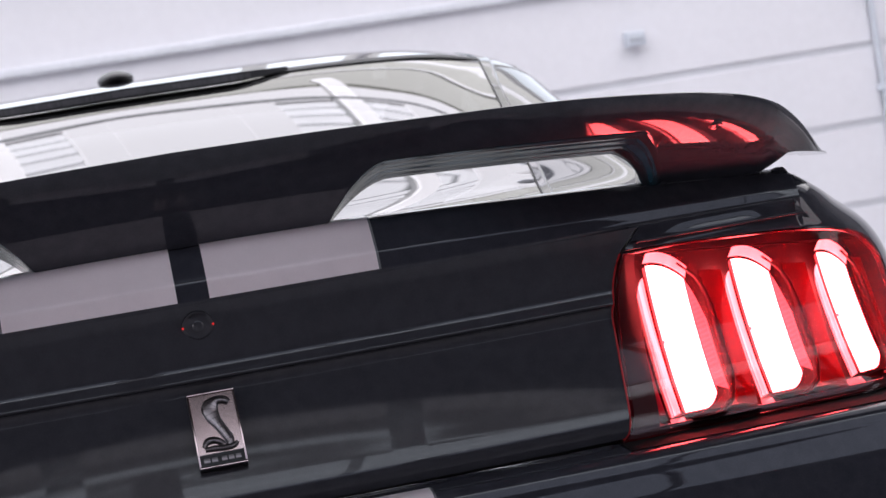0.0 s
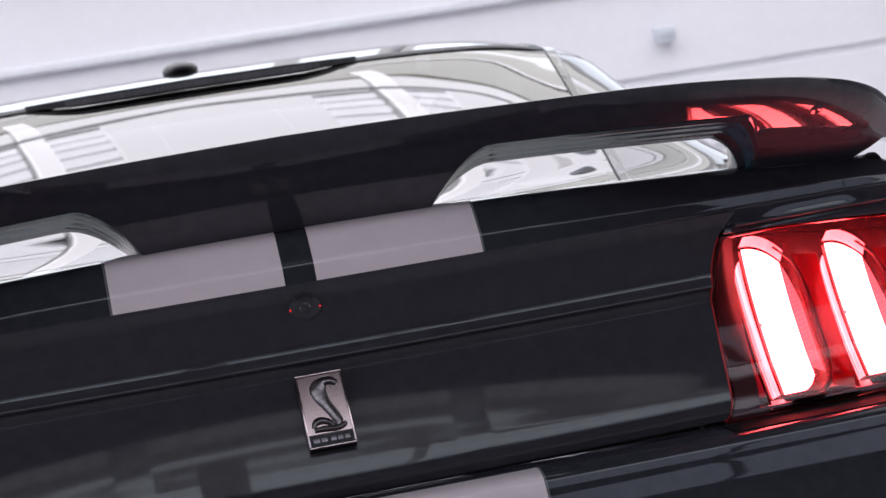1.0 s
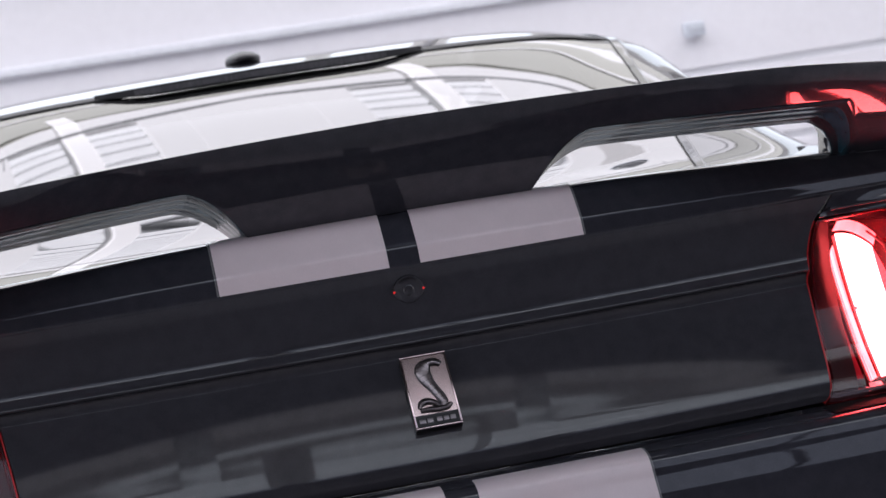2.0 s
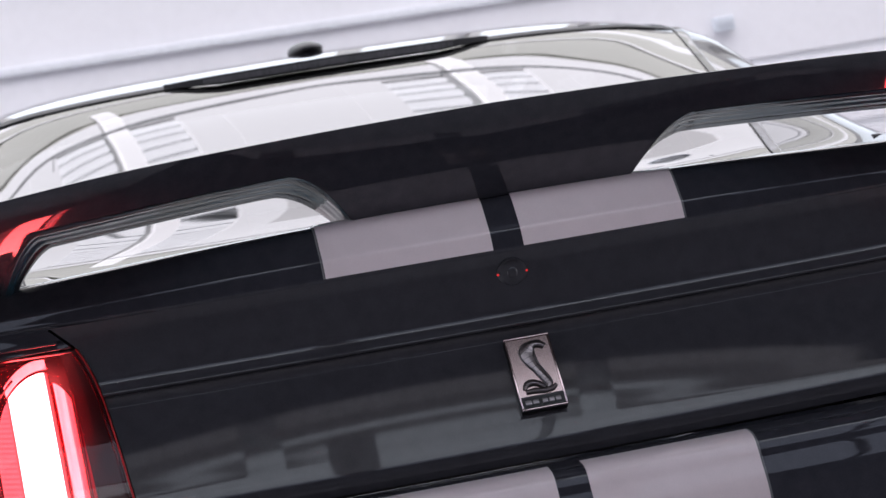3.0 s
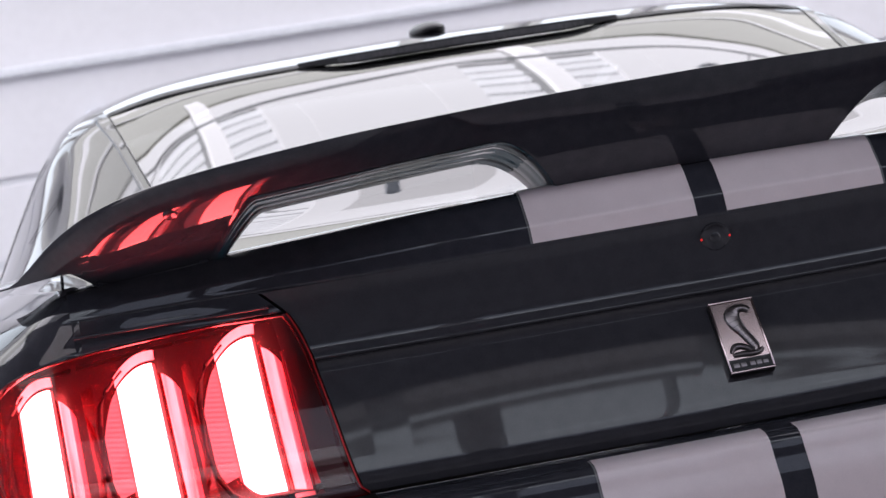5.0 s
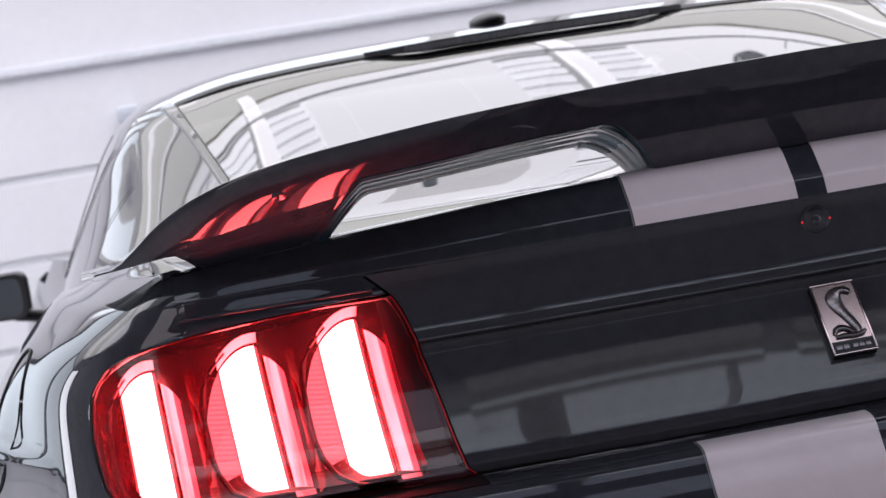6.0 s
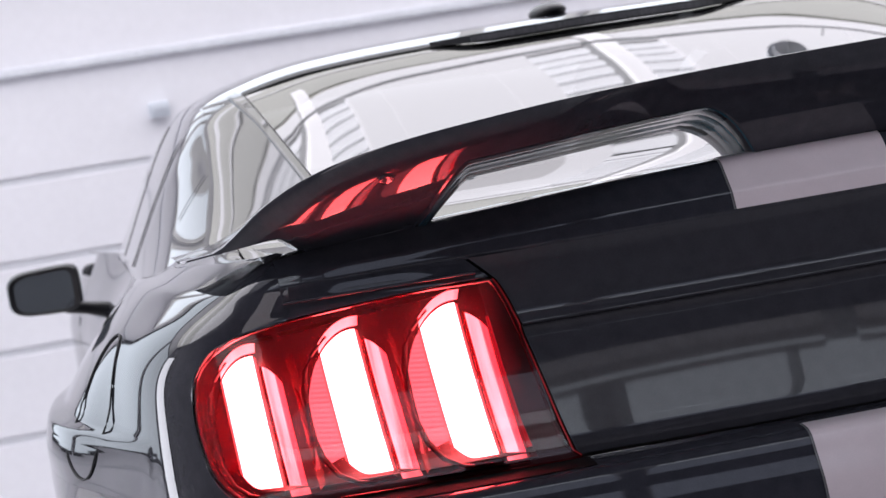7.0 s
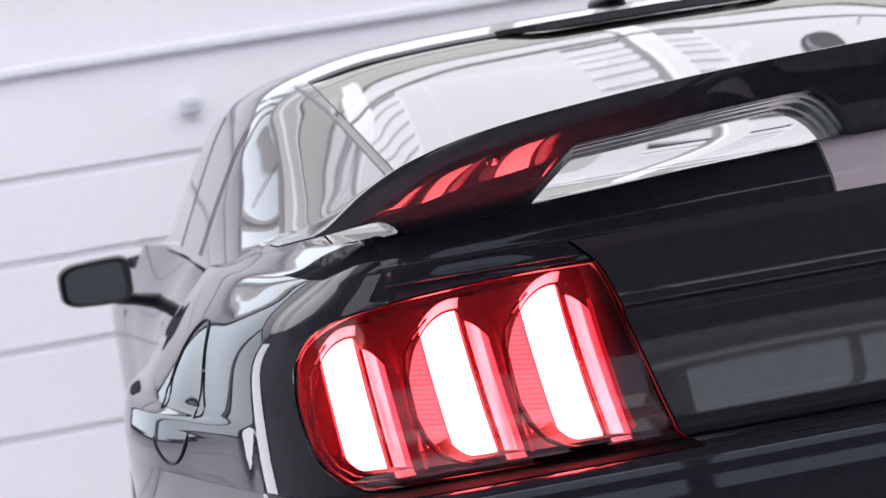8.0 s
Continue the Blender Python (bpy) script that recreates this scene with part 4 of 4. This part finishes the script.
def glass_edge(sg, more=0.0):
    """The side edge of the rear window, which draws in towards its foot."""
    return lambda y: sg * (0.620 + 0.115 * (min(y, 1.31) - 1.29) + more)


house_patch("rear_window", glass_edge(-1), glass_edge(1), steps(0.66, 1.302, 30), GLASS, car, "tinted rear window mirroring the ceiling lights", 60, 0.0)
roof = house_patch("roof", -0.70, 0.70, steps(1.310, 2.70, 40), PAINT, car, "glossy black roof", 60)
house_patch("windscreen", -0.66, 0.66, steps(2.71, 3.52, 20), SIDEGLASS, car, "sloping windscreen", 40, 0.0)
for sg in (-1, 1):
    pil = house_patch("rear_pillar", glass_edge(sg, 0.006), sg * 1.0, steps(0.60, 1.95, 90), PAINT, car, "glossy black rear roof pillar", 60)
    house_patch("window_seal", glass_edge(sg, 0.001), glass_edge(sg, 0.0036), steps(0.66, 1.305, 30), RUBBER, car, "", 3, 0.004, 0.001)
    band = []
    for y in steps(0.66, 1.318, 60):
        c = abs(glass_edge(sg)(y))
        width = 0.015 + 0.008 * smooth(1.12, 1.30, y)
        row = []
        for q in steps(0, 1, 9):
            p = house(c + 0.0036 + width * q, y)
            row.append(Vector((sg * p.x, p.y, p.z + 0.0012 + 0.0026 * q - 0.003 * max(0.0, q - 0.85) / 0.15)))
        band.append(row)
    part("pillar_edge", sheet(band, 0.003, (0, 0, -1)), PAINT, car, "raised glossy edge of the pillar beside the glass")
    house_patch("side_window", sg * 0.745, sg * 0.985, steps(1.96, 3.05, 24), SIDEGLASS, car, "tinted side window", 14, 0.0)
    house_patch("roof_rail", sg * 0.695, sg * 0.745, steps(1.95, 3.05, 24), PAINT, car, "", 8)
    house_patch("window_post", sg * 0.745, sg * 0.99, steps(1.955, 1.975, 3), RUBBER, car, "", 14, 0.004, 0.002)
for sg in (-1, 1):
    for line, mat, name, label in (
            ([(0.765 + 0.225 * q, 1.337 + 0.022 * math.sin(3.0 * q)) for q in steps(0, 1, 16)], RUBBER, "window_seam", "thin dark seam of the quarter window"),
            ([(0.745 + 0.11 * q, 1.053 - 0.048 * q) for q in steps(0, 1, 16)], PAINT, "pillar_crease", "thin glossy crease across the pillar")):
        seam = []
        for c, y in line:
            p = house(c, y)
            seam.append((sg * (p.x + 0.0012), p.y, p.z + 0.0012))
        thick = 0.0010 if mat is RUBBER else 0.0005
        part(name, tube(seam, [thick * 0.4] + [thick] * (len(seam) - 2) + [thick * (1.2 if mat is RUBBER else 0.3)], 8), mat, car, label)
house_patch("window_edge", -0.622, 0.622, steps(1.286, 1.312, 6), RUBBER, car, "black rubber edge of the rear window", 60, 0.006, 0.001)

# high brake lamp under the roof edge
def brake_face(x, q, lift=0.0, y=1.262):
    """Rests on the glass and tapers into the edge of the roof at its ends."""
    k = curve([(0.0, 1.0), (0.17, 0.95), (0.215, 0.66), (0.245, 0.30), (0.268, 0.05)], abs(x))
    y = y + 0.030 * (1 - k)
    z = house(abs(x), 1.305).z + 0.004
    low = house(abs(x), y).z + 0.0015
    return Vector((x, y - lift + 0.004 * (1 - q), z + (low - z) * q))


brake = part("high_brake_lamp", sheet([[brake_face(x, q) for q in steps(0, 1, 5)] for x in steps(-0.268, 0.268, 61)], 0.006), TRIM, car, "unlit dark high brake lamp above the rear window")
part("brake_lens", sheet([[brake_face(x, q, 0.003) for q in steps(0.22, 0.80, 4)] for x in steps(-0.205, 0.205, 30)], 0.002), vary(material("dark_lens_ribs", (0.06, 0.056, 0.06), 0.3), 300, 0.7, stretch=(1, 0.02, 0.02)), brake)

# roof aerial
bm = bmesh.new()
bmesh.ops.create_uvsphere(bm, u_segments=24, v_segments=14, radius=1, matrix=Matrix.Translation((0, 1.58, 1.379)) @ Matrix.Diagonal((0.031, 0.07, 0.0155, 1)))
part("roof_aerial", bm, TRIM, roof, "small black roof aerial")

# cabin behind the glass
cabin = part("cabin", box(-0.60, 0.60, 0.75, 3.2, 0.55, 0.98, 0.05), CABIN, car, "dark cabin")
for x in (-0.36, 0.36):
    part("seat", box(x - 0.24, x + 0.24, 1.9, 2.05, 0.9, 1.17, 0.05), CABIN, cabin)

# door mirror
for sg in (-1, 1):
    rows = []
    for k in steps(0, 1, 9):
        r = math.sin(math.pi * (0.12 + 0.5 * k)) if k > 0 else 0.92
        row = []
        for a in steps(0, 2 * math.pi, 29):
            ca, sa = math.cos(a), math.sin(a)
            px = 0.078 * math.copysign(abs(ca) ** 0.45, ca)
            pz = 0.050 * math.copysign(abs(sa) ** 0.45, sa) * (1 - 0.17 * ca)
            row.append(Vector((sg * (0.966 + px * r), 2.40 + 0.09 * k, 1.006 + pz * r)))
        rows.append(row)
    mirror = part("door_mirror", sheet(rows), TRIM, car, "black door mirror")
    face = []
    for r in (0.0001, 0.5, 0.86):
        face.append([Vector((sg * (0.966 + 0.078 * r * math.copysign(abs(math.cos(a)) ** 0.45, math.cos(a))), 2.404, 1.006 + 0.050 * r * math.copysign(abs(math.sin(a)) ** 0.45, math.sin(a)))) for a in steps(0, 2 * math.pi, 29)])
    part("mirror_face", sheet(face), MIRRORFACE, mirror)
    part("mirror_arm", tube([(sg * 0.925, 2.45, 0.968), (sg * 0.885, 2.46, 0.957), (sg * 0.84, 2.47, 0.945)], [0.016, 0.014, 0.018]), TRIM, mirror)

# doors, front wings, bonnet and nose
def side_x(y, z):
    w = curve([(1.3, 0.930), (1.7, 0.886), (2.2, 0.875), (2.8, 0.905), (3.4, 0.945), (3.9, 0.94), (4.3, 0.84), (4.55, 0.62)], y)
    return w + (curve(FLANK, z) - 0.955) * curve([(1.3, 1.0), (2.4, 0.8), (3.0, 0.55), (4.0, 0.6)], y)


for sg in (-1, 1):
    part("door_shoulder", sheet([[Vector((sg * (house(1.0, y).x + (side_x(y, 1.055) - house(1.0, y).x) * q), y, house(1.0, y).z + (1.055 - house(1.0, y).z) * q + 0.004 * math.sin(math.pi * q))) for q in steps(0, 1, 8)] for y in steps(1.60, 3.45, 40)], 0.004, (0, 0, -1)), PAINT, car, "glossy black shoulder below the side window")
    part("door", sheet([[Vector((sg * side_x(y, z), y, z)) for y in steps(1.72, 3.0, 30)] for z in steps(1.055, 0.25, 24)], 0.004, (-sg, 0, 0)), PAINT, car, "glossy black door")
    part("front_wing", sheet([[Vector((sg * side_x(y, z), y, z)) for y in steps(3.004, 4.5, 30)] for z in steps(1.0, 0.25, 24)], 0.004, (-sg, 0, 0)), PAINT, car, "glossy black front wing")
part("bonnet", sheet([[Vector((x, y, 1.03 - 0.10 * (x / 0.8) ** 2 - 0.16 * ((y - 3.45) / 1.1) ** 2)) for x in steps(-0.84 * (1 - 0.25 * max(0, (y - 3.7) / 0.85)), 0.84 * (1 - 0.25 * max(0, (y - 3.7) / 0.85)), 20)] for y in steps(3.45, 4.55, 16)], 0.004, (0, 0, -1)), PAINT, car, "glossy black bonnet")
part("nose", sheet([[Vector((x, 4.58 - 0.20 * (x / 0.84) ** 2, z)) for x in steps(-0.84, 0.84, 20)] for z in steps(0.87, 0.2, 10)], -0.02), PAINT, car, "glossy black nose")


def wheel(x, y):
    w = part("wheel", tube([(x - 0.12, y, 0.345), (x - 0.11, y, 0.345), (x + 0.11, y, 0.345), (x + 0.12, y, 0.345)], [0.31, 0.345, 0.345, 0.31], 40), RUBBER, car, "black tyre on a dark alloy rim")
    out = math.copysign(0.125, x)
    part("rim", tube([(x + out * 0.9, y, 0.345), (x + out * 1.03, y, 0.345)], [0.245, 0.24], 40), ALLOY, w)
    for k in range(10):
        a = 2 * math.pi * k / 10
        part("spoke", tube([(x + out * 1.1, y, 0.345), (x + out * 1.06, y + 0.23 * math.cos(a), 0.345 + 0.23 * math.sin(a))], [0.03, 0.018], 6), ALLOY, w)


for x in (-0.80, 0.80):
    for y in (0.98, 3.70):
        wheel(x, y)

# badge on the rear panel: frame, plate, snake in relief, and a plain bar for its lettering
badge = part("badge", box(-0.0242, 0.0242, -0.0045, 0.006, -0.0425, 0.0425, 0.0012), DARKMETAL, car, "upright metal badge with a snake in relief")
part("plate", box(-0.0222, 0.0222, -0.0052, -0.0046, -0.0265, 0.0405), CHROME, badge, smooth=False)
part("name_strip", box(-0.0222, 0.0222, -0.0052, -0.0046, -0.0405, -0.0275), TRIM, badge, smooth=False)
for x0, x1 in ((-0.019, -0.0125), (-0.011, -0.005), (-0.001, 0.0045), (0.006, 0.0115), (0.013, 0.0185)):
    part("letter_bar", box(x0, x1, -0.0062, -0.0053, -0.0365, -0.0315, 0.0003), LETTER, badge)
for a in ((-0.0242, 0.0242, 0.0405, 0.0425), (-0.0242, 0.0242, -0.0425, -0.0405), (-0.0242, -0.0223, -0.0404, 0.0404), (0.0223, 0.0242, -0.0404, 0.0404)):
    part("frame", box(a[0], a[1], -0.0068, -0.0046, a[2], a[3], 0.0004), CHROME, badge)
def ribbon(name, path, width, parent, label=""):
    """A raised band along a path of (x, z) with a rim at either side and ribs across."""
    mid = interp_section(path, 48)
    wid = [curve(width, k / 47) for k in range(48)]
    side = []
    for k, (x, z) in enumerate(mid):
        (xa, za), (xb, zb) = mid[max(k - 1, 0)], mid[min(k + 1, 47)]
        t = Vector((xb - xa, 0, zb - za)).normalized()
        side.append(Vector((-t.z, 0, t.x)))
    rows = []
    for q in steps(-1, 1, 7):
        rows.append([Vector((x, -0.0054 - 0.0014 * (1 - q * q), z)) + n * w * q for (x, z), n, w in zip(mid, side, wid)])
    ob = part(name, sheet(rows, 0.0006), SNAKE, parent, label)
    for q in (-1, 1):
        part("rim", tube([Vector((x, -0.0060, z)) + n * w * q for (x, z), n, w in zip(mid, side, wid)], 0.0008, 6), DARKMETAL, ob)
    for k in range(6, 44, 3):
        (x, z), n, w = mid[k], side[k], wid[k]
        c = Vector((x, -0.0066, z))
        part("scale", tube([c - n * w * 0.8 + Vector((0, 0.0008, 0)), c, c + n * w * 0.8 + Vector((0, 0.0008, 0))], 0.00045, 5), DARKMETAL, ob)
    return ob


ribbon("snake", [(0.0165, 0.0275), (0.011, 0.0315), (0.003, 0.0310), (-0.0035, 0.0235), (-0.0015, 0.0125), (0.0035, 0.0015), (0.0085, -0.0090), (0.0105, -0.0150), (0.0085, -0.0195)],
       [(0.0, 0.0022), (0.10, 0.0034), (0.22, 0.0040), (0.36, 0.0078), (0.46, 0.0070), (0.60, 0.0048), (0.80, 0.0042), (1.0, 0.0030)], badge, "dark snake in relief")
ribbon("snake_tail", [(0.0180, -0.0180), (0.0130, -0.0215), (0.0040, -0.0225), (-0.0060, -0.0215), (-0.0155, -0.0220)], [(0.0, 0.0010), (0.3, 0.0022), (0.7, 0.0024), (1.0, 0.0014)], badge)
ribbon("snake_coil", [(-0.0160, -0.0190), (-0.0125, -0.0135), (-0.0060, -0.0120), (0.0010, -0.0150), (0.0050, -0.0195)], [(0.0, 0.0012), (0.35, 0.0030), (0.7, 0.0026), (1.0, 0.0012)], badge)
badge.matrix_world = pose(0, 0.0185, 0.932, -33.8, 0, 0)
